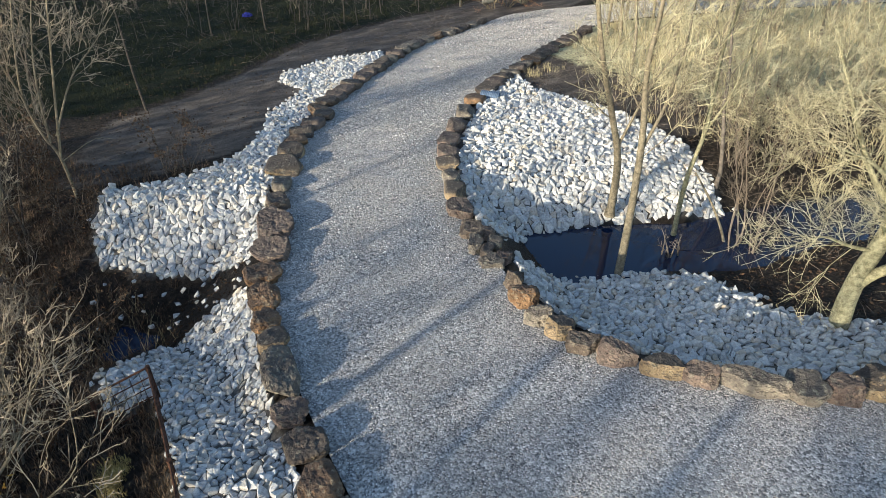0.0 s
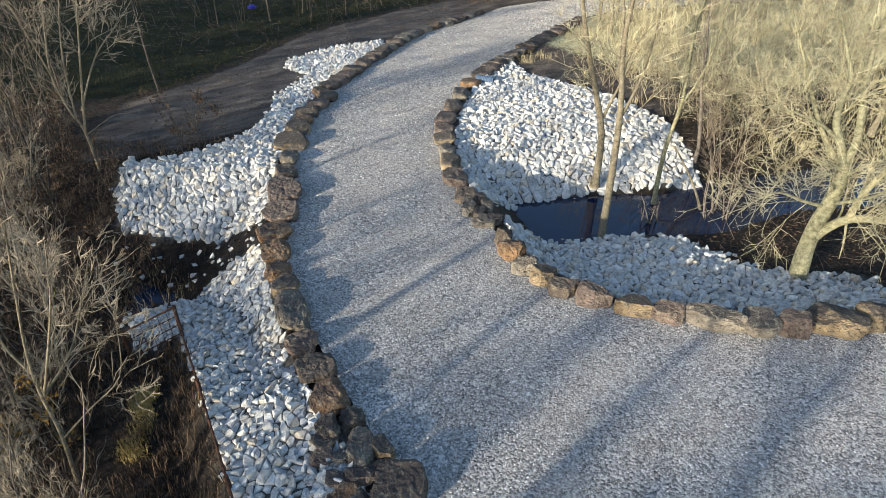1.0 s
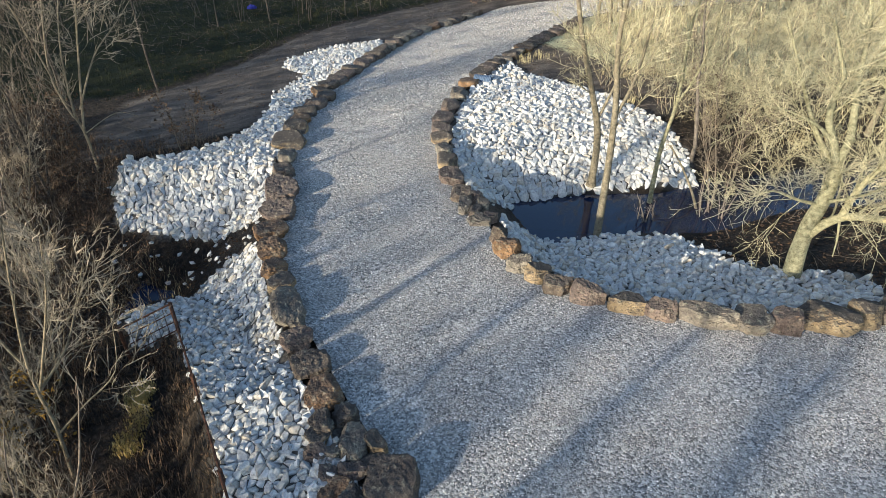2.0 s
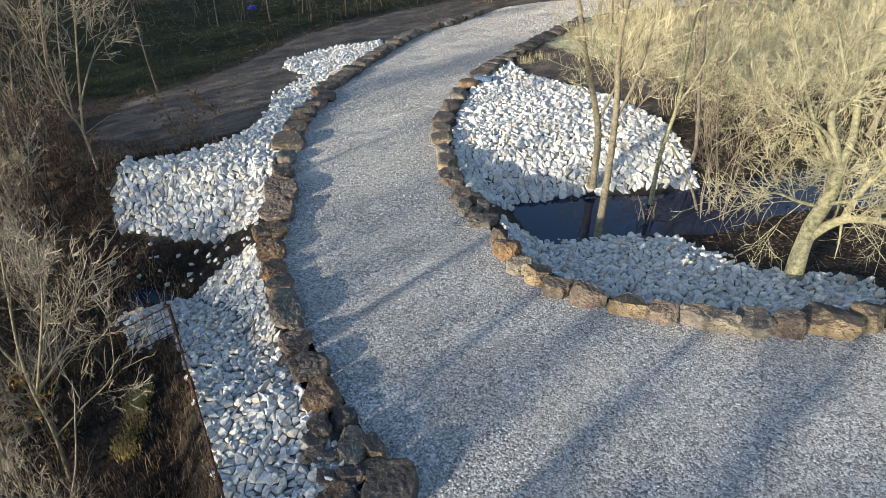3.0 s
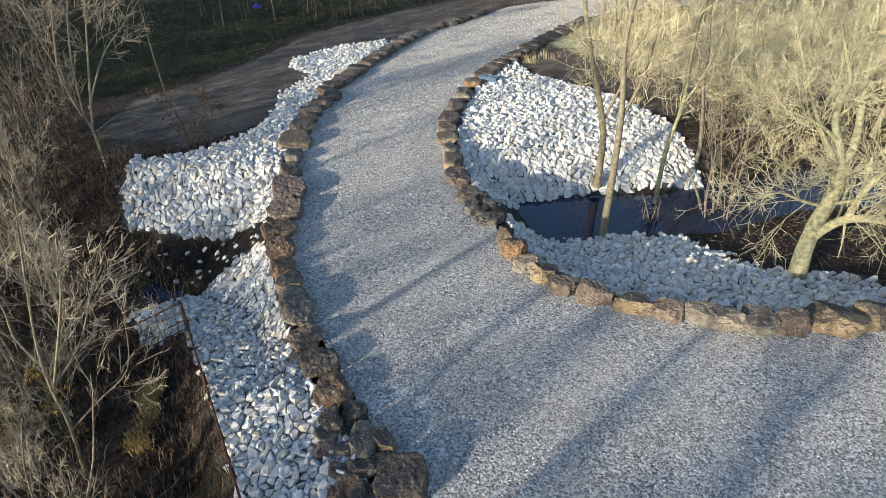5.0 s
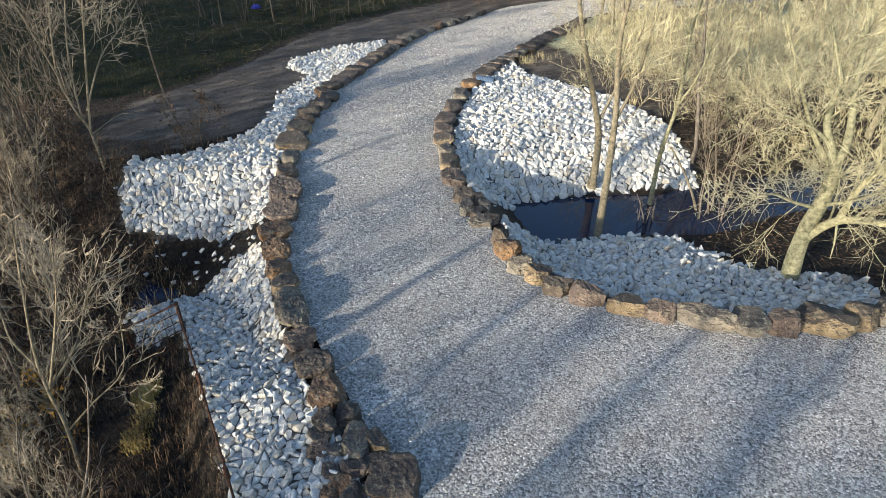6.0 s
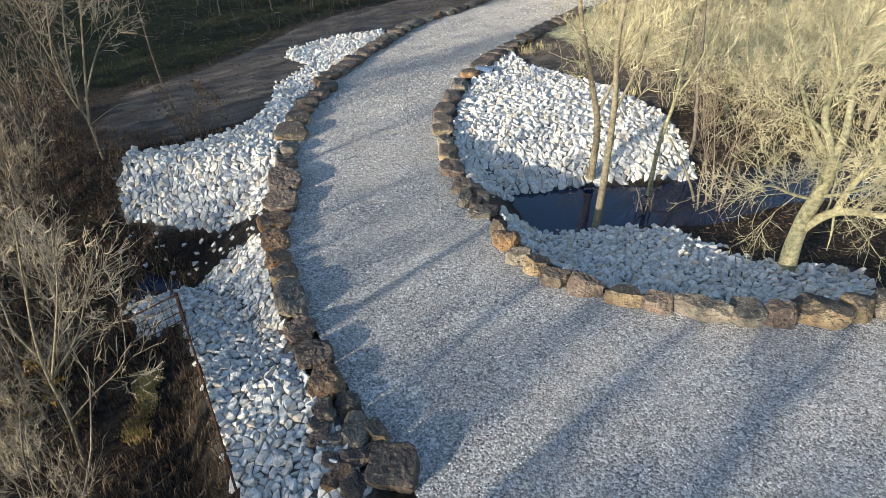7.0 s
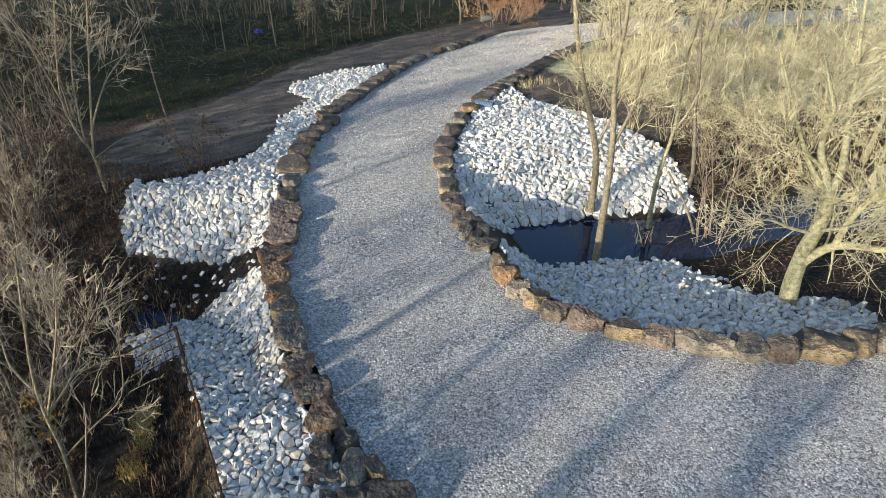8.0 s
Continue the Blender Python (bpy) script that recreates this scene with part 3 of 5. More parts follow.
def clip_cell(cell, mx, my, dx, dy):
    """The part of a convex outline on the near side of the line through (mx, my) across (dx, dy)."""
    out = []
    for (ax, ay), (bx, by) in zip(cell, cell[1:] + cell[:1]):
        da, db = (ax - mx) * dx + (ay - my) * dy, (bx - mx) * dx + (by - my) * dy
        if da <= 0:
            out.append((ax, ay))
        if da * db < 0:
            u = da / (da - db)
            out.append((ax + (bx - ax) * u, ay + (by - ay) * u))
    return out


def packed_outlines(poly, step, rng):
    """Outlines of stones that lie packed against one another in a polygon: (centre, corners)."""
    pts = [tuple(p) for p in scatter(poly, step * 0.94, rng, 0.46, step * 2) if rng.random() > 0.2]
    grid = {}
    for p in pts:
        grid.setdefault((int(p[0] // (2 * step)), int(p[1] // (2 * step))), []).append(p)
    a = np.array(pts)
    kept = inside(a[:, 0], a[:, 1], poly)
    out = []
    for (x, y), ok in zip(pts, kept):
        if not ok:
            continue
        w = 1.1 * step
        cell = [(x - w, y - w), (x + w, y - w), (x + w, y + w), (x - w, y + w)]
        i, j = int(x // (2 * step)), int(y // (2 * step))
        for gi in (i - 1, i, i + 1):
            for gj in (j - 1, j, j + 1):
                for qx, qy in grid.get((gi, gj), ()):
                    dx, dy = qx - x, qy - y
                    if 0 < dx * dx + dy * dy < (2.3 * step) ** 2 and len(cell) > 2:
                        cell = clip_cell(cell, x + dx / 2, y + dy / 2, dx, dy)
        if len(cell) > 2:
            cx, cy = sum(c[0] for c in cell) / len(cell), sum(c[1] for c in cell) / len(cell)
            out.append(((cx, cy), [(c[0] - cx, c[1] - cy) for c in cell]))
    return out


def packed_rock(corners, rng):
    """A broken stone that fills its outline: a flat tilted top, chamfered to a flank that narrows to the ground."""
    bm = bmesh.new()
    size = sum(math.hypot(*c) for c in corners) / len(corners)
    tall, tx, ty = size * rng.uniform(0.4, 0.85), rng.gauss(0, 0.26), rng.gauss(0, 0.26)
    sx, sy = rng.uniform(-0.3, 0.3) * size, rng.uniform(-0.3, 0.3) * size
    for x, y in corners:
        k = rng.uniform(0.84, 1.06)
        lean = x * tx + y * ty
        bm.verts.new((x * k, y * k, rng.uniform(-0.1, 0.5) * tall + lean))
        bm.verts.new((x * 0.75, y * 0.75, -0.9 * size))
        if rng.random() < 0.3:
            continue
        k = rng.uniform(0.4, 0.95)
        bm.verts.new((x * k + sx * (1 - k), y * k + sy * (1 - k), tall * rng.uniform(0.85, 1.0) + lean))
    bmesh.ops.convex_hull(bm, input=bm.verts)
    bmesh.ops.delete(bm, geom=[v for v in bm.verts if not v.link_faces], context="VERTS")
    bmesh.ops.triangulate(bm, faces=bm.faces)
    me = bpy.data.meshes.new("rock")
    bm.to_mesh(me)
    bm.free()
    me.materials.append(lime_rock)
    return me


ROCK_STEP = {"west_far": 0.142, "west_near": 0.118, "east_far": 0.168, "east_near": 0.148}


def build_banks():
    rng = random.Random(11)
    for name, (poly, near) in BANKS.items():
        bank = new("rock_bank")
        tagged(bank, "bank of loose white limestone rocks beside the gravel road", "rock bank", "rock banks at the creek crossing", "structure")
        step = ROCK_STEP[name]
        stones = packed_outlines(poly, step, rng)
        c = np.array([s[0] for s in stones])
        z = ground_height(c[:, 0], c[:, 1])
        gx = np.clip((ground_height(c[:, 0] + 0.12, c[:, 1]) - ground_height(c[:, 0] - 0.12, c[:, 1])) / 0.24, -0.6, 0.6)
        gy = np.clip((ground_height(c[:, 0], c[:, 1] + 0.12) - ground_height(c[:, 0], c[:, 1] - 0.12)) / 0.24, -0.6, 0.6)
        order = sorted(range(len(stones)), key=lambda i: math.dist(c[i], near))
        rest, shapes = [], []
        for rank, i in enumerate(order):
            me = packed_rock(stones[i][1], rng)
            # the stone leans with the slope under it
            m = Matrix(((1, 0, 0), (0, 1, 0), (gx[i], gy[i], 1)))
            place = (c[i][0], c[i][1], float(z[i]) + rng.uniform(-0.03, 0.035))
            if rank < 300:
                me.transform(m.to_4x4())
                ob = new("rock", me)
                ob.parent = bank
                ob.matrix_world = Matrix.Translation(place)
            else:
                rest.append((len(shapes), np.array(m), np.array(place)))
                shapes.append(me)
        # loose stones lying on top, and strays along the edge
        top = [p for p in scatter(poly, 0.42, rng, 0.5) if inside(p[:1], p[1:], poly)[0]]
        top += [(x + rng.gauss(0, 0.16), y + rng.gauss(0, 0.16)) for x, y in spline(poly, 7) if off_gravel(x, y) and rng.random() < 0.3 and (name != "west_near" or y > 7.2)]
        if name == "west_far":
            # strays that rolled into the channel
            top += list(scatter([(-7.9, 10.3), (-7.9, 11.4), (-4.0, 10.6), (-4.0, 10.0)], 0.42, rng, 0.5))
        if name == "west_near":
            # larger blocks tipped at the near end
            top += [(rng.uniform(-2.1, -1.4), rng.uniform(2.7, 4.0)) for _ in range(22)]
        tz = ground_height(np.array([p[0] for p in top]), np.array([p[1] for p in top]))
        for (x, y), h in zip(top, tz):
            s = rng.uniform(0.045, 0.095) * step / 0.15 * (1.3 if y < 4.0 else 1.0)
            m = Euler((rng.gauss(0, 0.4), rng.gauss(0, 0.4), rng.uniform(0, 6.28))).to_matrix() * s
            on = inside(np.array([x]), np.array([y]), poly)[0]
            rest.append((len(shapes) + rng.randrange(len(rock_meshes)), np.array(m), np.array((x, y, float(h) + (0.06 if on else 0.0)))))
        joined_rocks("loose_rocks", rest, shapes + rock_meshes, lime_loose, bank)
        for me in shapes:
            bpy.data.meshes.remove(me)


def off_gravel(x, y):
    p = (np.array([x]), np.array([y]))
    return not inside(*p, road_poly)[0] and min(dist_to(*p, edge_l)[0], dist_to(*p, edge_r)[0]) > 0.6


build_banks()


# ---- gravel stones on the road ----
def build_gravel():
    rng = np.random.RandomState(3)
    shapes = []
    for k in range(6):
        bm = bmesh.new()
        r = random.Random(k + 7)
        for _ in range(7):
            v = Vector((r.gauss(0, 1), r.gauss(0, 1), r.gauss(0, 1))).normalized()
            bm.verts.new(v * r.uniform(0.8, 1.1))
        bmesh.ops.convex_hull(bm, input=bm.verts)
        bmesh.ops.delete(bm, geom=[v for v in bm.verts if not v.link_faces], context="VERTS")
        bmesh.ops.triangulate(bm, faces=bm.faces)
        me = bpy.data.meshes.new("gravel_shape")
        bm.to_mesh(me)
        bm.free()
        v = np.empty(len(me.vertices) * 3)
        me.vertices.foreach_get("co", v)
        shapes.append((v.reshape(-1, 3), np.array([tuple(p.vertices) for p in me.polygons])))
        bpy.data.meshes.remove(me)
    vs, fs, n = [], [], 0
    for y0, y1, x0, x1, step in ((2.8, 10, -4.5, 10, 0.029), (10, 17, -4.8, 4, 0.039), (17, 27, -4.8, 6, 0.055), (27, 38, -3, 14, 0.07)):
        gx, gy = np.meshgrid(np.arange(x0, x1, step), np.arange(y0, y1, step))
        x = gx.ravel() + rng.uniform(-0.5, 0.5, gx.size) * step
        y = gy.ravel() + rng.uniform(-0.5, 0.5, gx.size) * step
        keep = inside(x, y, road_poly) & (x < 3.8 + (y + 1.5) * 0.7)
        x, y = x[keep], y[keep]
        z = road_height(x, y)
        s = step * rng.choice([0.32, 0.38, 0.44, 0.5, 0.56, 0.66], len(x))
        sink = 0.3 - 0.65 * np.clip(waves(x, y, 1.6, 21) + 0.4 * waves(x, y, 0.4, 22) - 0.25, 0, 0.9)
        which = rng.randint(0, len(shapes), len(x))
        for k, (v, f) in enumerate(shapes):
            i = np.nonzero(which == k)[0]
            a, b = rng.uniform(0, 6.28, len(i)), rng.uniform(-0.6, 0.6, len(i))
            ca, sa, cb, sb = np.cos(a), np.sin(a), np.cos(b), np.sin(b)
            q = v[None] * np.array([1.1, 0.85, 0.7]) * s[i][:, None, None]
            qy, qz = q[..., 1] * cb[:, None] - q[..., 2] * sb[:, None], q[..., 1] * sb[:, None] + q[..., 2] * cb[:, None]
            p = np.stack([q[..., 0] * ca[:, None] - qy * sa[:, None] + x[i][:, None], q[..., 0] * sa[:, None] + qy * ca[:, None] + y[i][:, None], qz + (z[i] + sink[i] * s[i])[:, None]], -1)
            vs.append(p.reshape(-1, 3))
            fs.append((f[None] + n + (np.arange(len(i)) * len(v))[:, None, None]).reshape(-1, 3))
            n += len(i) * len(v)
    vs, fs = np.concatenate(vs), np.concatenate(fs)
    me = bpy.data.meshes.new("gravel")
    me.vertices.add(len(vs))
    me.vertices.foreach_set("co", vs.ravel())
    me.loops.add(fs.size)
    me.loops.foreach_set("vertex_index", fs.ravel())
    me.polygons.add(len(fs))
    me.polygons.foreach_set("loop_start", np.arange(0, fs.size, 3))
    me.polygons.foreach_set("use_smooth", [False] * len(me.polygons))
    me.update(calc_edges=True)
    me.materials.append(gravel_stone)
    ob = new("gravel", me)
    tagged(ob, "loose pale grey crushed limestone gravel on the drive", "gravel", "", "stuff")


build_gravel()


# ---- bare trees ----
class Tubes:
    def __init__(self):
        self.v, self.f = [], []

    def add(self, pts, radii, sides):
        n0 = len(self.v)
        for i, p in enumerate(pts):
            t = (pts[min(i + 1, len(pts) - 1)] - pts[max(i - 1, 0)]).normalized()
            u = t.cross(Vector((0.31, 0.95, 0.1))).normalized()
            w = t.cross(u)
            for k in range(sides):
                a = 6.2832 * k / sides
                self.v.append(p + (u * math.cos(a) + w * math.sin(a)) * radii[i])
        for i in range(len(pts) - 1):
            for k in range(sides):
                a, b = n0 + i * sides + k, n0 + i * sides + (k + 1) % sides
                self.f.append((a, b, b + sides, a + sides))

    def to_object(self, name, mat, parent):
        return mesh_object(name, [tuple(p) for p in self.v], self.f, mat, parent, True)


def stem(rng, p, d, length, r0, r1, n, wobble, lift):
    pts, radii = [p.copy()], [r0]
    d = d.normalized()
    for i in range(n):
        d = (d + Vector((rng.gauss(0, wobble), rng.gauss(0, wobble), rng.gauss(0, wobble) + lift))).normalized()
        p = p + d * (length / n)
        pts.append(p.copy())
        radii.append(r0 + (r1 - r0) * (i + 1) / n)
    return pts, radii


def along(pts, u):
    k = u * (len(pts) - 1)
    i = min(int(k), len(pts) - 2)
    return pts[i].lerp(pts[i + 1], k - i), (pts[i + 1] - pts[i]).normalized()


def splay(rng, d, angle):
    side = d.cross(Vector((rng.gauss(0, 1), rng.gauss(0, 1), rng.gauss(0, 1)))).normalized()
    return (d * math.cos(angle) + side * math.sin(angle)).normalized()


def bare_tree(name, seed, height, radius, counts, lean=(0, 0), stems=1, first=0.3, spread=0.8, droop=0.06, wood=None, twig=None, limb_len=0.5, twig_r=0.0042, spread_base=0.15, wobble=0.09, path=None, forks=(), leaves=0, merge=False, tip=0.12, leaf=1.0, angle=1.0):
    """A leafless tree at the origin: trunk, limbs, and a crown of branches and twigs."""
    rng = random.Random(seed)
    tree = new(name)
    crown = Tubes()
    for s in range(stems):
        d = Vector((lean[0] + rng.gauss(0, spread_base) * (stems > 1), lean[1] + rng.gauss(0, spread_base) * (stems > 1), 1))
        h = height * (1 if s == 0 else rng.uniform(0.65, 1.0))
        r = radius * (1 if s == 0 else rng.uniform(0.6, 1.0))
        base = Vector((rng.uniform(-1, 1), rng.uniform(-1, 1), 0)) * (0.12 * (stems > 1) * min(stems, 5) * 0.5) + Vector((0, 0, -0.15))
        pts, radii = stem(rng, base, d, h, r, r * 0.22, 11, wobble, 0.03)
        if path:
            pts = [Vector(p) for p in smooth_path(path)]
            radii = [r * (1 - (1 - tip) * (k / (len(pts) - 1)) ** 0.7) for k in range(len(pts))]
        radii[0] *= 1.35
        t = Tubes()
        t.add(pts, radii, 10 if r > 0.07 else 6)
        t.to_object("trunk" if stems == 1 else "stem", wood, tree)
        mains = [(pts, r)]
        for fork, fr in forks:
            fp = [Vector(p) for p in smooth_path(fork)]
            ft = Tubes()
            ft.add(fp, [fr * (1 - 0.75 * k / (len(fp) - 1)) for k in range(len(fp))], 8)
            ft.to_object("fork", wood, tree)
            if fr > 0.012 * min(radius / 0.03, 3):
                mains.append((fp, fr))
        for k in range(counts[0] * len(mains)):
            line, lr0 = mains[k % len(mains)]
            u = rng.uniform(first if k % len(mains) == 0 else 0.2, 0.98)
            q, dd = along(line, u)
            rr = (lr0 - lr0 * 0.78 * u) * rng.uniform(0.14, 0.3)
            ln = h * limb_len * (1.15 - 0.75 * u) * rng.uniform(0.65, 1.15)
            lp, lr = stem(rng, q, splay(rng, dd, rng.uniform(0.5, 1.0) * spread), ln, rr, rr * 0.25, 6, wobble * 1.5, droop)
            lt = crown if merge else Tubes()
            lt.add(lp, lr, 4 if merge else 6)
            if not merge:
                limb = lt.to_object("limb", wood, tree)
                crown = Tubes()
            for _ in range(counts[1]):
                u2 = rng.uniform(0.15, 1.0)
                q2, d2 = along(lp, u2)
                r2 = max(rr * (1 - 0.7 * u2) * 0.55, twig_r * 1.3)
                l2 = ln * 0.5 * (1.2 - 0.6 * u2) * rng.uniform(0.6, 1.2)
                bp, br = stem(rng, q2, splay(rng, d2, rng.uniform(0.5, 1.15) * angle), l2, r2, twig_r, 4, 0.14, droop)
                crown.add(bp, br, 3)
                for _ in range(counts[2]):
                    u3 = rng.uniform(0.15, 1.0)
                    q3, d3 = along(bp, u3)
                    l3 = l2 * 0.5 * rng.uniform(0.6, 1.2)
                    tp, tr = stem(rng, q3, splay(rng, d3, rng.uniform(0.5, 1.2) * angle), l3, twig_r, twig_r * 0.5, 2, 0.2, droop)
                    crown.add(tp, tr, 3)
                    for _ in range(counts[3]):
                        q4, d4 = along(tp, rng.uniform(0.2, 0.95))
                        fp, fr = stem(rng, q4, splay(rng, d4, rng.uniform(0.5, 1.2) * angle), l3 * 0.75 * rng.uniform(0.5, 1.2), twig_r * 0.7, twig_r * 0.35, 1, 0.16, droop)
                        crown.add(fp, fr, 3)
            if not merge:
                tagged(crown.to_object("spray", twig or wood, limb), "", "", "", "stuff")
    if merge:
        crown.to_object("crown", twig or wood, tree)
    if leaves:
        lv, lf = [], []
        for _ in range(leaves):
            p = rng.choice(crown.v) + Vector((rng.gauss(0, 0.05), rng.gauss(0, 0.05), rng.gauss(0, 0.05)))
            add_leaf(lv, lf, rng, p, rng.uniform(0.05, 0.11) * leaf)
        mesh_object("leaves", lv, lf, leaf_dry, tree)
    return tree


def add_leaf(lv, lf, rng, p, size, flat=1.0):
    a = Vector((rng.gauss(0, 1), rng.gauss(0, 1), rng.gauss(0, 1) * flat)).normalized()
    b = a.cross(Vector((rng.gauss(0, 1) * flat, rng.gauss(0, 1) * flat, rng.gauss(0, 1)))).normalized()
    n = len(lv)
    up = a.cross(b) * size * 0.3
    lv += [tuple(p - a * size), tuple(p + b * size * 0.5 + up), tuple(p + a * size), tuple(p - b * size * 0.5 + up)]
    lf += [(n, n + 1, n + 2), (n, n + 2, n + 3)]


def smooth_path(path, sub=4):
    p = [Vector(path[0]), *[Vector(q) for q in path], Vector(path[-1])]
    out = []
    for i in range(1, len(p) - 2):
        for k in range(sub):
            u = k / sub
            out.append(0.5 * (2 * p[i] + (p[i + 1] - p[i - 1]) * u + (2 * p[i - 1] - 5 * p[i] + 4 * p[i + 1] - p[i + 2]) * u * u + (3 * p[i] - p[i - 1] - 3 * p[i + 1] + p[i + 2]) * u ** 3))
    return out + [p[-1]]


def put(ob, x, y, turn=0.0, scale=1.0, z=None):
    ob.matrix_world = pose(x, y, float(ground_height(x, y)) if z is None else z, 0, 0, turn) @ Matrix.Scale(scale, 4)
    return ob


def sunward(q, u):
    """Plan place from the distance across (q) and along (u) the sun's light."""
    a = radians(SUN_AZ)
    return (-math.cos(a) * q - math.sin(a) * u, math.sin(a) * q - math.cos(a) * u)


# ---- trees at the creek ----
big = put(bare_tree("creek_tree", 3, 7.0, 0.2, (14, 7, 4, 1), first=0.75, spread=1.2, wood=bark_pale, twig=twig_yellow, limb_len=0.25, droop=0.02, twig_r=0.0044, tip=0.6, wobble=0.07,
                    path=[(0, 0, -0.3), (-0.04, 0.02, 0.3), (-0.05, 0.03, 0.66), (-0.03, 0.02, 1.21), (0.06, 0.02, 1.66), (0.12, 0.04, 2.08), (0.08, 0.06, 2.5)],
                    forks=[([(-0.05, 0.03, 0.8), (0.08, -0.11, 1.18), (0.28, -0.32, 1.51), (0.55, -0.56, 1.65), (0.85, -0.83, 1.74), (1.16, -1.04, 1.96), (1.66, -1.14, 2.47)], 0.11),
                           ([(0.28, -0.32, 1.51), (0.34, -0.35, 1.99), (0.51, -0.35, 2.4), (0.74, -0.39, 2.76), (1.07, -0.37, 3.3), (1.35, -0.32, 4.1)], 0.075),
                           ([(0.08, 0.06, 2.45), (-0.06, 0.16, 2.85), (-0.26, 0.18, 3.24), (-0.35, 0.12, 3.7), (-0.33, 0.1, 4.06), (-0.45, 0.31, 4.51), (-0.57, 0.51, 4.94)], 0.085),
                           ([(0.1, 0.06, 2.45), (0.19, 0.11, 2.88), (0.18, 0.24, 3.38), (0.13, 0.39, 3.97), (0.12, 0.52, 4.65), (0.07, 0.68, 5.19), (0.05, 0.93, 6.07)], 0.085),
                           ([(0.03, -0.02, 1.68), (0.22, -0.39, 1.95), (0.4, -0.76, 2.32), (0.5, -0.95, 2.81)], 0.045),
                           ([(0.0, 0.0, 1.61), (-0.49, -0.03, 1.75), (-0.99, -0.05, 1.94), (-1.43, -0.12, 1.85)], 0.04),
                           ([(-0.06, 0.16, 2.85), (-0.53, 0.12, 3.21), (-0.97, 0.18, 3.4), (-1.48, 0.28, 3.53)], 0.04),
                           ([(0.1, 0.06, 2.4), (-0.12, 0.44, 2.73), (-0.26, 0.91, 3.24), (-0.46, 1.4, 3.99), (-0.66, 1.9, 4.74)], 0.06),
                           ([(0.28, -0.31, 1.48), (0.32, -0.4, 1.07), (0.32, -0.46, 0.72)], 0.028)]), 7.41, 8.72, z=-0.4)
tagged(big, "large leaning pale-barked bare tree behind the white rocks", "tree")
mid = put(bare_tree("bare_tree", 8, 8.0, 0.11, (17, 5, 3, 1), first=0.36, spread=0.95, wood=bark_tan, twig=twig_yellow, limb_len=0.22, twig_r=0.0062, tip=0.25,
                    path=[(0, 0, -0.5), (0.03, -0.01, 1.31), (0.0, 0.0, 3.16), (-0.14, 0.04, 4.65), (-0.08, 0.02, 5.78), (-0.16, 0.04, 7.2)],
                    forks=[([(0.0, 0.0, 3.0), (0.35, 0.1, 3.9), (0.55, 0.2, 5.2), (0.6, 0.3, 6.8)], 0.04)]), 3.9, 11.12, z=-0.95)
tagged(mid, "slim straight bare tree standing in the creek edge", "tree")
mid2 = put(bare_tree("bare_tree", 9, 7.0, 0.11, (17, 5, 3, 1), first=0.36, spread=0.95, wood=bark_tan, twig=twig_yellow, limb_len=0.24, twig_r=0.0062, tip=0.35,
                     path=[(0, 0, -0.3), (-0.01, 0.0, 1.17), (-0.31, 0.08, 2.38), (-0.64, 0.16, 3.51), (-0.9, 0.23, 4.7), (-1.07, 0.28, 6.0)],
                     forks=[([(-0.1, 0.02, 1.5), (0.3, 0.2, 2.4), (0.75, 0.5, 3.4), (1.0, 0.7, 4.8)], 0.04)]), 4.19, 13.38, z=-0.4)
tagged(mid2, "bare tree growing out of the white rock bank", "tree")
slim = put(bare_tree("bare_tree", 12, 7.0, 0.07, (15, 5, 2, 1), first=0.34, spread=0.9, wood=bark_pale, twig=twig_yellow, limb_len=0.22, twig_r=0.0062, tip=0.3,
                     path=[(0, 0, -0.4), (0.0, 0.0, 1.25), (0.15, -0.06, 2.64), (0.11, -0.04, 4.27), (0.19, -0.07, 5.03), (0.24, -0.09, 6.4)],
                     forks=[([(0.12, -0.05, 2.5), (0.5, 0.0, 3.2), (0.75, 0.1, 4.2), (0.8, 0.1, 5.6)], 0.035)]), 5.68, 12.79, z=-0.7)
tagged(slim, "thin pale bare tree at the water's edge", "tree")
stump = put(bare_tree("stem_clump", 16, 1.0, 0.03, (4, 3, 1, 0), stems=4, first=0.1, spread=1.0, wood=bark_grey, twig=twig_brown_shaded, limb_len=0.4, spread_base=0.12, twig_r=0.004), 5.31, 11.75, z=-1.0)
tagged(stump, "short broken stems with dead twigs standing in the creek", "shrub", "dead stems in the creek")
clump = put(bare_tree("stem_clump", 14, 4.4, 0.022, (5, 4, 2, 2), stems=11, first=0.3, spread=0.55, wood=bark_grey, twig=twig_brown_shaded, limb_len=0.3, spread_base=0.11), 7.05, 12.1, z=-1.05)
tagged(clump, "clump of thin tan stems rising from the creek", "shrub", "dead stems in the creek")
leaner = put(bare_tree("fallen_branch", 18, 2.0, 0.045, (3, 3, 1, 0), first=0.4, spread=0.8, wood=bark_tan, twig=twig_tan, limb_len=0.3, tip=0.5,
                       path=[(0, 0, -0.2), (-0.12, 0.35, 0.35), (-0.3, 0.9, 0.85), (-0.5, 1.6, 1.25)]), 6.86, 12.3, z=-1.0)
tagged(leaner, "dead branch leaning from the creek onto the rocks", "branch")
dark_stem = put(bare_tree("bare_tree", 15, 6.5, 0.06, (10, 5, 3, 3), first=0.35, spread=0.7, wood=bark_grey, twig=twig_brown_shaded, limb_len=0.35, lean=(0.06, 0)), 7.3, 14.6)
tagged(dark_stem, "slim brown bare tree beside the white rock bank", "tree")

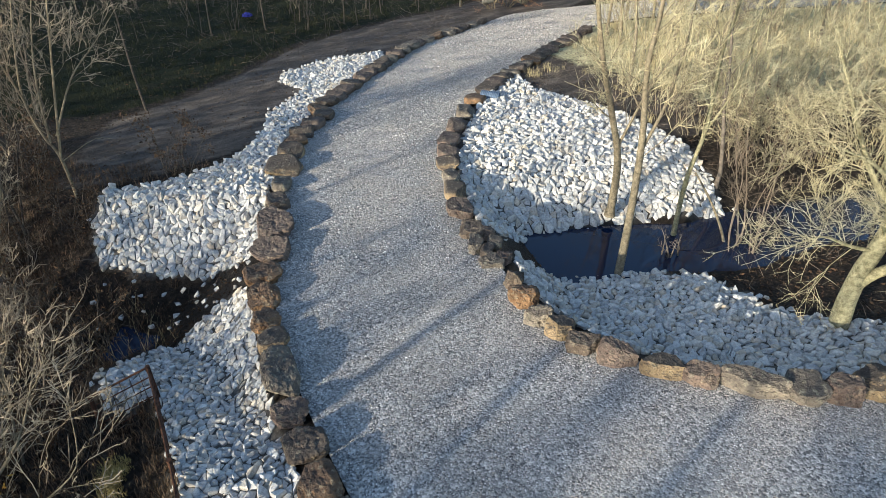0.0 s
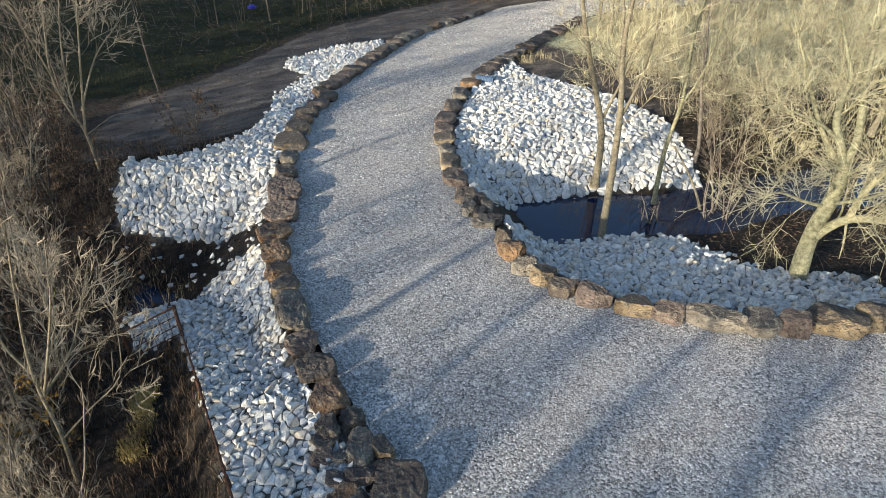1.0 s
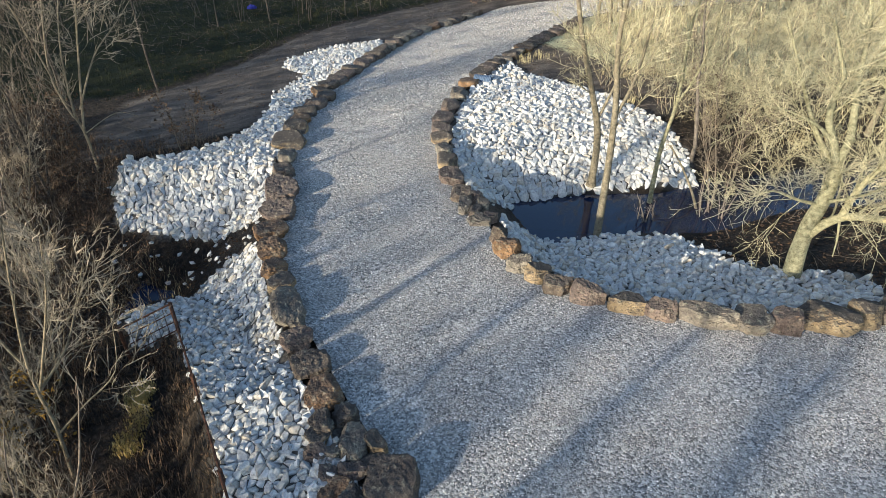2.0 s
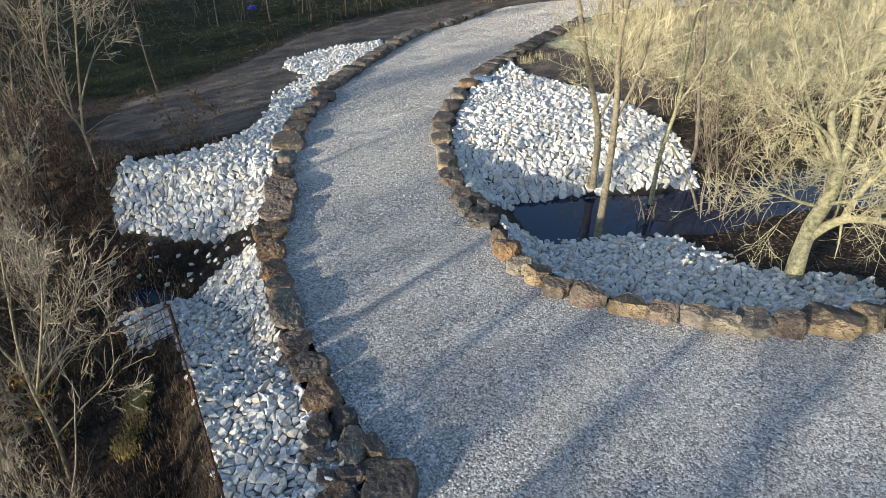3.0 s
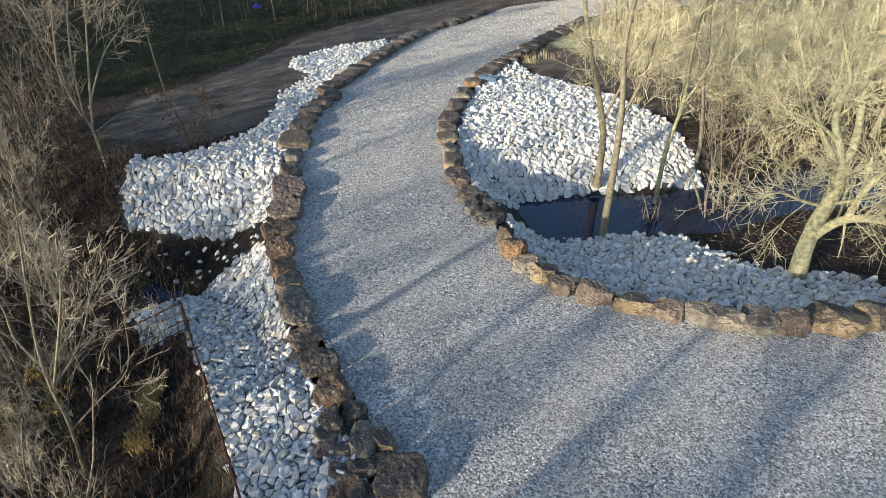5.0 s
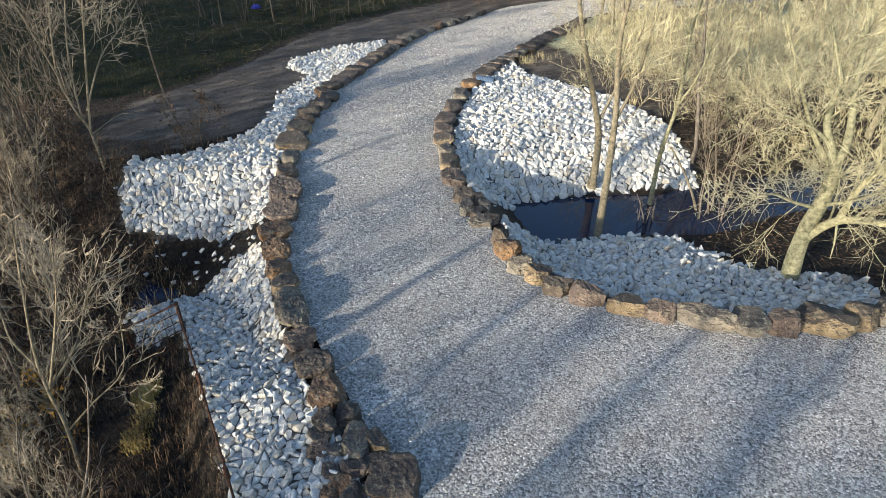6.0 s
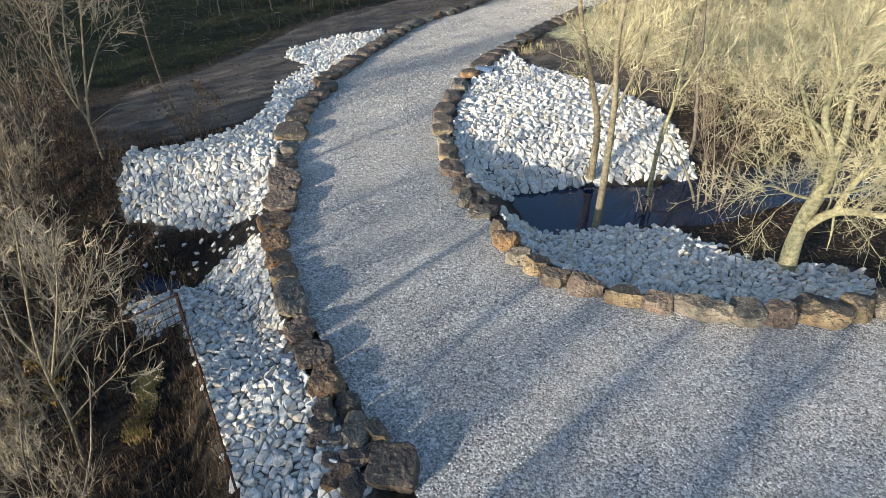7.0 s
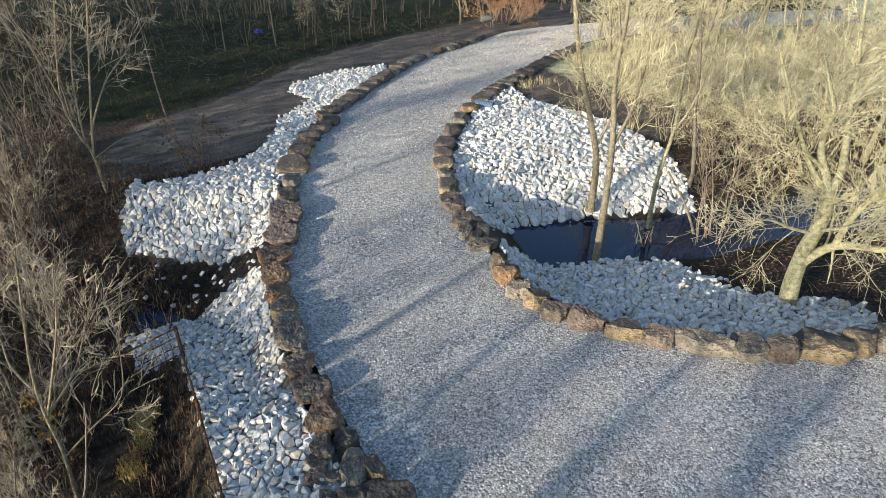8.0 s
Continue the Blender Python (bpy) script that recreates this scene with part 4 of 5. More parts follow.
# ---- brush on the west side ----
near = put(bare_tree("bare_shrub", 21, 4.6, 0.034, (10, 5, 2, 1), first=0.2, spread=0.75, droop=0.03, angle=0.62, wood=bark_tan, twig=twig_tan, limb_len=0.32, twig_r=0.005, wobble=0.05, tip=0.3,
                     path=[(0, 0, -0.2), (0.08, 0.08, 0.98), (0.01, 0.15, 1.61), (0.05, 0.19, 2.32), (0.25, 0.25, 3.34), (0.53, 0.24, 4.35)],
                     forks=[([(0.01, 0.15, 1.61), (0.31, 0.58, 2.06), (0.46, 0.87, 2.55), (0.7, 1.11, 3.28)], 0.022),
                            ([(0.03, 0.17, 1.64), (0.39, 0.25, 2.58), (0.68, 0.25, 3.33), (0.86, 0.29, 4.08)], 0.02),
                            ([(0.07, 0.07, 0.87), (0.51, 0.22, 1.31), (1.0, 0.42, 1.78), (1.13, 0.56, 2.61)], 0.018),
                            ([(0.04, 0.18, 2.01), (-0.2, 0.22, 2.49), (-0.32, 0.38, 2.85), (-0.4, 0.45, 3.36)], 0.02)]), -5.42, 4.17, z=-0.95)
tagged(near, "tall multi-stemmed bare shrub with grey-brown twigs", "shrub", "tall bare shrubs beside the fence")
west_tree = put(bare_tree("bare_tree", 25, 6.4, 0.042, (11, 5, 3, 1), first=0.25, spread=0.85, droop=0.04, angle=0.7, wood=bark_tan, twig=twig_tan, limb_len=0.26, twig_r=0.006, wobble=0.055, tip=0.3,
                          path=[(0, 0, -0.3), (-0.02, -0.02, 1.18), (-0.17, -0.11, 1.77), (-0.38, -0.01, 2.64), (-0.27, 0.18, 3.72), (-0.1, 0.53, 4.98), (0.06, 0.75, 5.95)],
                          forks=[([(-0.38, -0.01, 2.64), (-0.41, -0.27, 3.56), (-0.38, -0.6, 4.42), (-0.42, -0.86, 5.07)], 0.024),
                                 ([(-0.02, -0.02, 1.18), (0.35, -0.01, 2.64), (0.78, 0.02, 4.29), (1.07, 0.21, 5.76)], 0.034),
                                 ([(0.04, 0.03, 1.72), (0.45, 0.65, 2.89), (0.94, 1.31, 3.6), (1.45, 1.88, 4.35)], 0.026),
                                 ([(-0.1, -0.06, 1.59), (-0.24, 0.44, 2.94), (-0.2, 0.94, 4.11), (-0.02, 1.41, 5.25)], 0.028),
                                 ([(-0.01, -0.01, 1.09), (0.63, 0.53, 1.45), (1.03, 0.9, 1.23)], 0.016)]), -9.26, 13.29, z=-0.2)
tagged(west_tree, "multi-stemmed bare tree on the west bank", "tree", "bare trees on the west bank")
fan = put(bare_tree("bare_shrub", 29, 3.0, 0.03, (7, 4, 2, 0), first=0.2, spread=0.7, droop=0.06, angle=0.6, wood=bark_grey, twig=twig_tan, limb_len=0.36, twig_r=0.0066, tip=0.3,
                    path=[(0, 0, -0.9), (0.02, 0.02, 0.81), (0.16, 0.12, 1.82), (0.24, 0.43, 2.71)],
                    forks=[([(-0.01, -0.01, 0.19), (-0.04, -0.28, 1.28), (0.01, -0.36, 2.14)], 0.02), ([(0, 0, 0.09), (0.17, 0.38, 0.85), (0.53, 0.78, 1.6)], 0.02)]), -12.25, 15.05, z=-0.3)
tagged(fan, "bare shrub with a fan of pale upright twigs", "shrub", "brush along the west bank")
snag = put(bare_tree("bare_tree", 27, 7.0, 0.042, (14, 5, 3, 2), first=0.42, spread=0.8, wood=bark_shaded, twig=twig_brown_shaded, limb_len=0.3, lean=(-0.22, 0.05), wobble=0.04), -9.95, 19.2)
tagged(snag, "leaning slim grey tree at the edge of the grass", "tree")

shrub_brown = put(bare_tree("brush", 31, 4.4, 0.022, (6, 3, 2, 2), stems=5, first=0.15, spread=0.9, wood=bark_grey, twig=twig_brown_shaded, limb_len=0.42, spread_base=0.22, merge=True), -10.2, 9.0)
tagged(shrub_brown, "tangled bare grey-brown shrub in the shaded brush", "shrub", "brush along the west bank")
shrub_leafy = put(bare_tree("brush", 33, 4.0, 0.022, (6, 4, 2, 2), stems=5, first=0.15, spread=0.9, wood=bark_grey, twig=twig_brown_shaded, limb_len=0.42, spread_base=0.25, leaves=60, merge=True), -9.8, 6.8)
tagged(shrub_leafy, "bare brown shrub with a few dry leaves", "shrub", "brush along the west bank")
shrub_yellow = put(bare_tree("brush", 35, 4.6, 0.028, (6, 4, 2, 1), stems=6, first=0.12, spread=1.1, droop=0.03, wood=bark_tan, twig=twig_yellow, limb_len=0.42, spread_base=0.3, wobble=0.06, twig_r=0.0066, merge=True), 9.4, 16.0)
tagged(shrub_yellow, "dense sunlit tan brush beside the creek", "shrub", "brush on the east bank")
tree_yellow = put(bare_tree("bare_tree", 37, 7.2, 0.09, (20, 5, 3, 1), first=0.2, spread=1.1, droop=0.03, wood=bark_tan, twig=twig_yellow, limb_len=0.38, wobble=0.06, twig_r=0.007, merge=True), 13.5, 16.5)
tagged(tree_yellow, "sunlit bare tree with pale yellow twigs", "tree", "trees on the east bank")
sapling = put(bare_tree("sapling", 39, 6.0, 0.04, (9, 3, 3, 0), first=0.25, spread=0.6, wood=bark_shaded, twig=bark_shaded, limb_len=0.28, wobble=0.05, twig_r=0.008, merge=True), -9.0, 31.0)
tagged(sapling, "thin grey bare sapling at the shaded wood's edge", "tree", "saplings at the wood's edge")
# two unseen trees, added only to shade the banks and streak the road
shade_tree = put(bare_tree("bare_tree", 41, 9.0, 0.13, (12, 5, 1, 0), first=0.1, spread=0.9, wood=bark_grey, twig=twig_brown_shaded, limb_len=0.4, twig_r=0.011, leaves=1400, merge=True), -17.0, 5.0)
streak_tree = put(bare_tree("bare_tree", 43, 8.4, 0.16, (8, 5, 2, 0), first=0.62, spread=0.9, wood=bark_grey, twig=twig_brown_shaded, limb_len=0.5, twig_r=0.011, leaves=90, merge=True), *sunward(0.5, -9.0))
tagged(streak_tree, "unseen tall bare tree with dry leaves, added for shade streaks", "tree", "trees of the west wood")
tagged(shade_tree, "unseen bare grey tree with dry brown leaves, added to cast shade", "tree", "trees of the west wood")


thicket = put(bare_tree("brush", 49, 2.5, 0.014, (4, 4, 1, 2), stems=6, first=0.05, spread=1.0, wood=bark_shaded, twig=bark_shaded, limb_len=0.5, spread_base=0.4, leaves=420, merge=True, leaf=0.55), -8.4, 9.0)
tagged(thicket, "low thicket of bramble and dead leaves, coloured dark for shade", "shrub", "brush along the west bank")
scrub = put(bare_tree("brush", 45, 4.2, 0.022, (4, 3, 2, 3), stems=4, first=0.2, spread=0.8, wood=bark_shaded, twig=bark_grey, limb_len=0.42, spread_base=0.2, merge=True), -13.0, 32.0)
tagged(scrub, "thin brown scrub at the shaded wood's edge", "shrub", "saplings at the wood's edge")
scrub_red = put(bare_tree("brush", 47, 4.4, 0.03, (4, 4, 3, 0), stems=5, first=0.2, spread=0.9, wood=bark_tan, twig=twig_red, limb_len=0.45, spread_base=0.3, twig_r=0.008, merge=True), 6.0, 44.0)
tagged(scrub_red, "sunlit reddish scrub beyond the end of the drive", "shrub", "scrub beyond the drive")


def copies(ob, spots, rng, low=0.75, high=1.2):
    for x, y in spots:
        m = pose(x, y, float(ground_height(x, y)) - 0.05, rng.uniform(-5, 5), rng.uniform(-5, 5), rng.uniform(0, 360))
        c = copy_thing(ob, m)
        k = rng.uniform(low, high)
        c.scale = (k, k, k * rng.uniform(0.9, 1.1))


def spots(rng, x0, x1, y0, y1, n, gap, keep=lambda x, y: True):
    out, tries = [], 0
    while len(out) < n and tries < n * 60:
        tries += 1
        x, y = rng.uniform(x0, x1), rng.uniform(y0, y1)
        if keep(x, y) and all(math.dist((x, y), o) > gap for o in out):
            out.append((x, y))
    return out


def off_road(x, y, gap=1.2):
    p = (np.array([x]), np.array([y]))
    return not inside(*p, road_poly)[0] and min(dist_to(*p, edge_l)[0], dist_to(*p, edge_r)[0]) > gap


def off_banks(x, y):
    p = (np.array([x]), np.array([y]))
    return off_road(x, y) and not any(inside(*p, poly)[0] for poly, _ in BANKS.values()) and dist_to(*p, creek_r)[0] > 1.1


rng = random.Random(77)
copies(shrub_brown, spots(rng, -16, -9.8, 4.0, 15, 5, 1.6), rng, 0.6, 0.9)
copies(thicket, spots(rng, -14, -6.6, 2.0, 15.5, 34, 0.95, lambda x, y: off_banks(x, y) and not (x > -8.2 and 9.0 < y < 10.8)), rng, 0.6, 1.15)
copies(thicket, spots(rng, -6.4, -3.0, 0.5, 6.4, 9, 0.8, lambda x, y: (x + 2.7) * -0.866 + (y - 3.4) * -0.5 > 0.7), rng, 0.3, 0.5)
copies(shrub_brown, [(-8.0, 8.4), (-8.6, 9.6), (-7.6, 5.0), (-9.8, 11.4)], rng, 0.4, 0.6)
copies(shrub_leafy, spots(rng, -12, -7.5, -1.0, 7.0, 5, 1.6), rng, 0.7, 1.0)
copies(shrub_leafy, [(-7.6, 6.9), (-8.0, 3.0)], rng, 0.4, 0.55)
bushy = put(bare_tree("bare_shrub", 22, 4.0, 0.03, (5, 4, 2, 1), stems=4, first=0.15, spread=0.85, droop=0.03, angle=0.62, wood=bark_grey, twig=twig_brown_shaded, limb_len=0.36, twig_r=0.0048, wobble=0.055, spread_base=0.28, merge=True), -6.6, 4.9)
tagged(bushy, "dense bare shrub of fine tan twigs", "shrub", "tall bare shrubs beside the fence")
copies(bushy, [(-7.6, 5.7), (-7.5, 3.9), (-8.6, 7.0), (-5.2, 2.6), (-8.8, 5.0), (-4.4, 2.2)], rng, 0.65, 0.95)
copies(near, [(-6.5, 4.0), (-6.6, 6.0)], random.Random(3), 0.7, 0.85)
copies(near, [(-6.0, 4.9), (-6.4, 3.9), (-5.3, 3.5), (-6.9, 5.1), (-4.9, 2.9)], random.Random(13), 0.42, 0.58)
west_bushy = put(bare_tree("bare_tree", 26, 6.6, 0.045, (8, 4, 2, 1), stems=3, first=0.2, spread=0.95, droop=0.04, angle=0.75, wood=bark_shaded, twig=twig_brown_shaded, limb_len=0.34, twig_r=0.006, wobble=0.1, spread_base=0.2, merge=True), -11.2, 13.3)
tagged(west_bushy, "spreading bare tree with many fine grey-brown twigs", "tree", "bare trees on the west bank")
copies(west_tree, [(-10.3, 11.4), (-9.6, 9.5)], random.Random(8), 0.5, 0.65)
copies(west_bushy, [(-12.5, 11.0), (-14.6, 16.5), (-10.3, 12.4), (-14.0, 13.0), (-13.6, 19.2), (-12.4, 15.6)], rng, 0.75, 1.0)
copies(fan, [(-11.2, 9.6), (-9.3, 10.3), (-10.4, 11.7), (-8.6, 8.5), (-11.6, 12.9)], random.Random(21), 0.85, 1.15)
copies(shrub_brown, [(-10.6, 12.2), (-12.6, 17.2)], rng, 0.6, 0.8)
copies(shrub_yellow, [(7.9, 15.5), (8.7, 15.0), (7.4, 16.9), (6.7, 18.7), (5.9, 20.3), (9.7, 15.9), (10.7, 16.9), (12.2, 17.2)], rng, 0.45, 0.7)
copies(shrub_yellow, [(9.3, 17.2), (10.1, 17.9), (11.2, 18.3), (8.6, 18.4), (12.8, 18.9), (9.9, 19.6)], rng, 0.75, 1.0)
copies(shrub_yellow, [(8.3, 16.1), (8.9, 17.2), (7.9, 17.9), (10.0, 16.2), (7.5, 19.4)], rng, 0.5, 0.75)
copies(shrub_leafy, [(8.1, 15.3), (9.0, 15.6), (10.8, 16.2), (8.3, 16.6), (7.4, 18.0), (11.8, 17.6)], rng, 0.45, 0.65)
copies(sapling, spots(rng, -36, 1, 24, 44, 76, 0.5, lambda x, y: y > 28.5 - max(0, -x - 14) * 0.45 and off_road(x, y, 4.5)), rng, 0.3, 1.15)
copies(scrub, spots(rng, -38, 0, 26, 48, 32, 1.2, lambda x, y: y > 30 - max(0, -x - 14) * 0.4 and off_road(x, y, 4.5)), rng, 0.6, 1.1)
copies(shrub_yellow, spots(rng, 7.6, 24, 12.5, 34, 20, 1.5, lambda x, y: off_banks(x, y) and y > 15.2 + max(0, x - 9) * 0.7), rng, 0.7, 1.15)
copies(tree_yellow, spots(rng, 8, 26, 10, 42, 13, 2.6, lambda x, y: off_banks(x, y) and y > 16 + max(0, x - 9) * 0.6), rng, 0.8, 1.2)
copies(tree_yellow, spots(rng, 5.5, 12, 19, 30, 5, 2.0, off_banks), rng, 0.7, 1.0)
copies(scrub_red, spots(rng, 2.5, 22, 40, 55, 16, 1.4, off_road), rng, 0.9, 1.4)
copies(scrub_red, [(3.0, 38.6), (4.4, 40.2), (6.0, 42.0), (8.2, 44.2), (10.2, 46.2), (1.2, 40.5), (5.0, 43.5)], rng, 0.9, 1.25)
copies(scrub_red, spots(rng, -9, 5, 44, 56, 9, 1.6, lambda x, y: off_road(x, y, 3)), rng, 0.8, 1.2)
copies(shrub_yellow, [(-8.6, 36.4), (-6.9, 37.6)], rng, 0.4, 0.5)
bush_red = put(bare_tree("brush", 53, 3.6, 0.03, (6, 4, 3, 2), stems=6, first=0.1, spread=1.0, wood=bark_tan, twig=twig_red, limb_len=0.5, spread_base=0.35, twig_r=0.006, merge=True), 2.5, 35.7)
tagged(bush_red, "spreading bush with orange-red bare twigs beside the drive", "shrub", "scrub beyond the drive")
copies(bush_red, [(3.5, 36.3), (4.4, 37.2), (5.5, 38.5), (3.0, 37.6)], rng, 0.9, 1.15)
copies(shrub_yellow, [(9.4, 32.6), (10.7, 34.0), (12.3, 35.6), (8.6, 31.0)], rng, 0.8, 1.05)
copies(tree_yellow, [(9.0, 31.6), (10.9, 33.2), (7.6, 29.4)], rng, 0.8, 1.0)
copies(scrub, spots(rng, -34, -1, 32, 50, 40, 1.0, lambda x, y: y > 33 - max(0, -x - 14) * 0.3 and off_road(x, y, 4)), rng, 0.5, 0.9)
# unseen wood to the south-west, added between road and sun to cast shade
rng = random.Random(91)
copies(shade_tree, [sunward(-5.4, -5.4), sunward(-6.6, -6.2)], random.Random(4), 0.25, 0.28)
copies(shade_tree, [sunward(-5.2, -12.5), sunward(-6.8, -11.5), sunward(-8.3, -12.5), sunward(-9.8, -11.5)], random.Random(6), 0.37, 0.42)
copies(shade_tree, [sunward(-12.6, -9.5), sunward(-14.9, -9.0)], random.Random(16), 0.34, 0.37)
copies(shade_tree, [sunward(-24 + 1.0 * k, rng.uniform(-9, -3)) for k in range(8)], rng, 0.33, 0.42)
copies(shade_tree, [sunward(-50 + 1.6 * k, rng.uniform(-10, 0)) for k in range(18)], rng, 0.8, 1.05)
copies(shade_tree, [sunward(-46 + 2.2 * k, rng.uniform(-20, -12)) for k in range(11)], rng, 0.9, 1.1)
copies(streak_tree, [sunward(q, rng.uniform(-11, -8)) for q in (4.6, -1.4, -3.3, -5.6, -8.6, -11.2, -13.6)], rng, 0.8, 1.05)
copies(shade_tree, [sunward(-2.6, -17), sunward(1.8, -16), sunward(3.4, -18), sunward(6.5, -16)], rng, 0.5, 0.62)
copies(shade_tree, [sunward(q, rng.uniform(-26, -22)) for q in (-3.6, -2.8, -2.0, -1.2, -0.4, 0.6, 1.6, 2.6, 3.6)], rng, 0.76, 0.86)
copies(shade_tree, [sunward(-4.6, -17), sunward(-0.6, -16.5), sunward(0.8, -14), sunward(-3.4, -19), sunward(2.6, -14), sunward(4.2, -13)], rng, 0.6, 0.7)


# ---- ground cover ----
def build_cover():
    r = random.Random(5)

    def many(n, x0, x1, y0, y1, keep):
        a = np.array([(r.uniform(x0, x1), r.uniform(y0, y1)) for _ in range(n)])
        x, y = a[:, 0], a[:, 1]
        ok = ~inside(x, y, road_poly) & (np.minimum(dist_to(x, y, edge_l), dist_to(x, y, edge_r)) > 0.55)
        for poly, _ in BANKS.values():
            ok &= ~inside(x, y, poly)
        ok &= keep(x, y)
        x, y = x[ok], y[ok]
        return x, y, ground_height(x, y)

    # fallen twigs and tangled stems
    t = Tubes()
    for box, n in (((-14, -2.2, 0, 16), 450), ((2, 14, 7, 15), 500), ((2, 20, 14, 30), 1600), ((-24, 2, 24, 40), 1200)):
        for x, y, z in zip(*many(n, *box, lambda x, y: np.ones(len(x), bool))):
            if z < WATER_Z and x > 0:
                continue
            d = Vector((r.gauss(0, 1), r.gauss(0, 1), abs(r.gauss(0, 0.45)) + 0.05))
            pts, radii = stem(r, Vector((x, y, z)), d, r.uniform(0.25, 0.9), r.uniform(0.004, 0.009), 0.002, 3, 0.25, -0.03)
            t.add(pts, radii, 3)
    tagged(t.to_object("brushwood", bark_grey, None), "tangle of fallen twigs and thin dry stems", "brushwood", "", "stuff")
    # leaf litter
    lv, lf = [], []
    for box, n in (((-14, -2.2, 0, 15), 9000), ((2, 13, 7, 13), 5000), ((-12, 3, 14, 34), 3000), ((1.5, 10, 15, 27), 1800)):
        for x, y, z in zip(*many(n, *box, lambda x, y: np.ones(len(x), bool))):
            if z < WATER_Z and x > 0:
                continue
            add_leaf(lv, lf, r, Vector((x, y, z + 0.02)), r.uniform(0.025, 0.055), 0.35)
    tagged(mesh_object("leaf_litter", lv, lf, leaf_dry), "scattered dry brown leaves on dark soil", "leaf litter", "", "stuff")

    def blades(name, mat, label, boxes, low, high, keep):
        v, f = [], []
        for box, n in boxes:
            for x, y, z in zip(*many(n, *box, keep)):
                if z < WATER_Z and x > 0:
                    continue
                for _ in range(7):
                    a, h, w = r.uniform(0, 6.28), r.uniform(low, high), r.uniform(0.003, 0.006)
                    bx, by = x + r.gauss(0, 0.06), y + r.gauss(0, 0.06)
                    lx, ly = math.cos(a) * h * r.uniform(0.1, 0.7), math.sin(a) * h * r.uniform(0.1, 0.7)
                    sx, sy = -math.sin(a) * w, math.cos(a) * w
                    k = len(v)
                    v += [(bx - sx, by - sy, z - 0.02), (bx + sx, by + sy, z - 0.02), (bx + lx * 0.4 + sx, by + ly * 0.4 + sy, z + h * 0.65), (bx + lx * 0.4 - sx, by + ly * 0.4 - sy, z + h * 0.65), (bx + lx, by + ly, z + h * 0.85)]
                    f += [(k, k + 1, k + 2, k + 3), (k + 3, k + 2, k + 4)]
        tagged(mesh_object(name, v, f, mat), label, "grass", "", "stuff")

    blades("dry_grass", straw_blade, "dry straw-coloured winter grass", (((1.5, 24, 15, 40), 10000),), 0.12, 0.4, lambda x, y: (x < 0) | ((x > np.interp(y, edge_r[25:, 1], edge_r[25:, 0]) + 0.8) & (waves(x, y, 5, 31) + 0.35 * waves(x, y, 1.2, 32) > 0.5 - 0.07 * (y - 22) - 0.05 * x)))
    blades("moss", sunlit_moss_blade, "short olive-yellow mossy grass patch, brightened as if sunlit", (((-5.3, -4.3, 4.5, 5.95), 1300),), 0.04, 0.13, lambda x, y: np.abs(x + 4.62 + 0.26 * (y - 4.4)) < 0.15 + 0.12 * waves(x, y, 0.8, 41))
    blades("dead_grass", dead_blade, "flattened brown dead grass and weeds", (((-8, -2.0, 0.5, 7.2), 2600), ((-12, -6.2, 6, 15), 1500)), 0.06, 0.3, lambda x, y: (waves(x, y, 1.8, 51) > -0.45) & (np.hypot(x + 4.9, (y - 5.1) * 0.4) > 0.4))
    blades("green_grass", shaded_green_blade, "short green winter grass, coloured dark for the wood's shade", (((-26, 2, 18, 42), 6500),), 0.06, 0.2, lambda x, y: dist_to(x, y, spline(TRACK, 4)) > 2.6)


build_cover()


# ---- old fence beside the rocks ----
def rod(p, q, r, sides=6):
    bm = bmesh.new()
    p, q = Vector(p), Vector(q)
    m = Matrix.Translation((p + q) / 2) @ (q - p).to_track_quat("Z", "Y").to_matrix().to_4x4()
    bmesh.ops.create_cone(bm, cap_ends=True, segments=sides, radius1=r, radius2=r, depth=(q - p).length, matrix=m)
    return bm


leafy = put(bare_tree("leafy_shrub", 61, 1.9, 0.015, (4, 4, 2, 1), stems=4, first=0.2, spread=0.7, wood=bark_grey, twig=twig_brown_shaded, limb_len=0.45, spread_base=0.3, leaves=500, merge=True, leaf=0.45), -5.9, 4.3)
for child in leafy.children:
    if child.name.startswith("leaves"):
        child.data.materials[0] = leaf_gold
tagged(leafy, "small shrub with yellow-orange leaves in the shade", "shrub")
reed = put(bare_tree("dry_stalks", 63, 1.3, 0.007, (2, 1, 0, 0), stems=9, first=0.5, spread=0.5, wood=straw_blade, twig=straw_blade, limb_len=0.3, spread_base=0.25, merge=True, twig_r=0.003), -6.5, 9.3)
tagged(reed, "dry tan weed stalks at the creek edge", "weed", "weeds along the creek")
copies(reed, [(-5.9, 9.6), (-7.1, 9.0), (-7.7, 9.7), (-6.9, 10.4), (-8.3, 10.2)], rng, 0.7, 1.1)


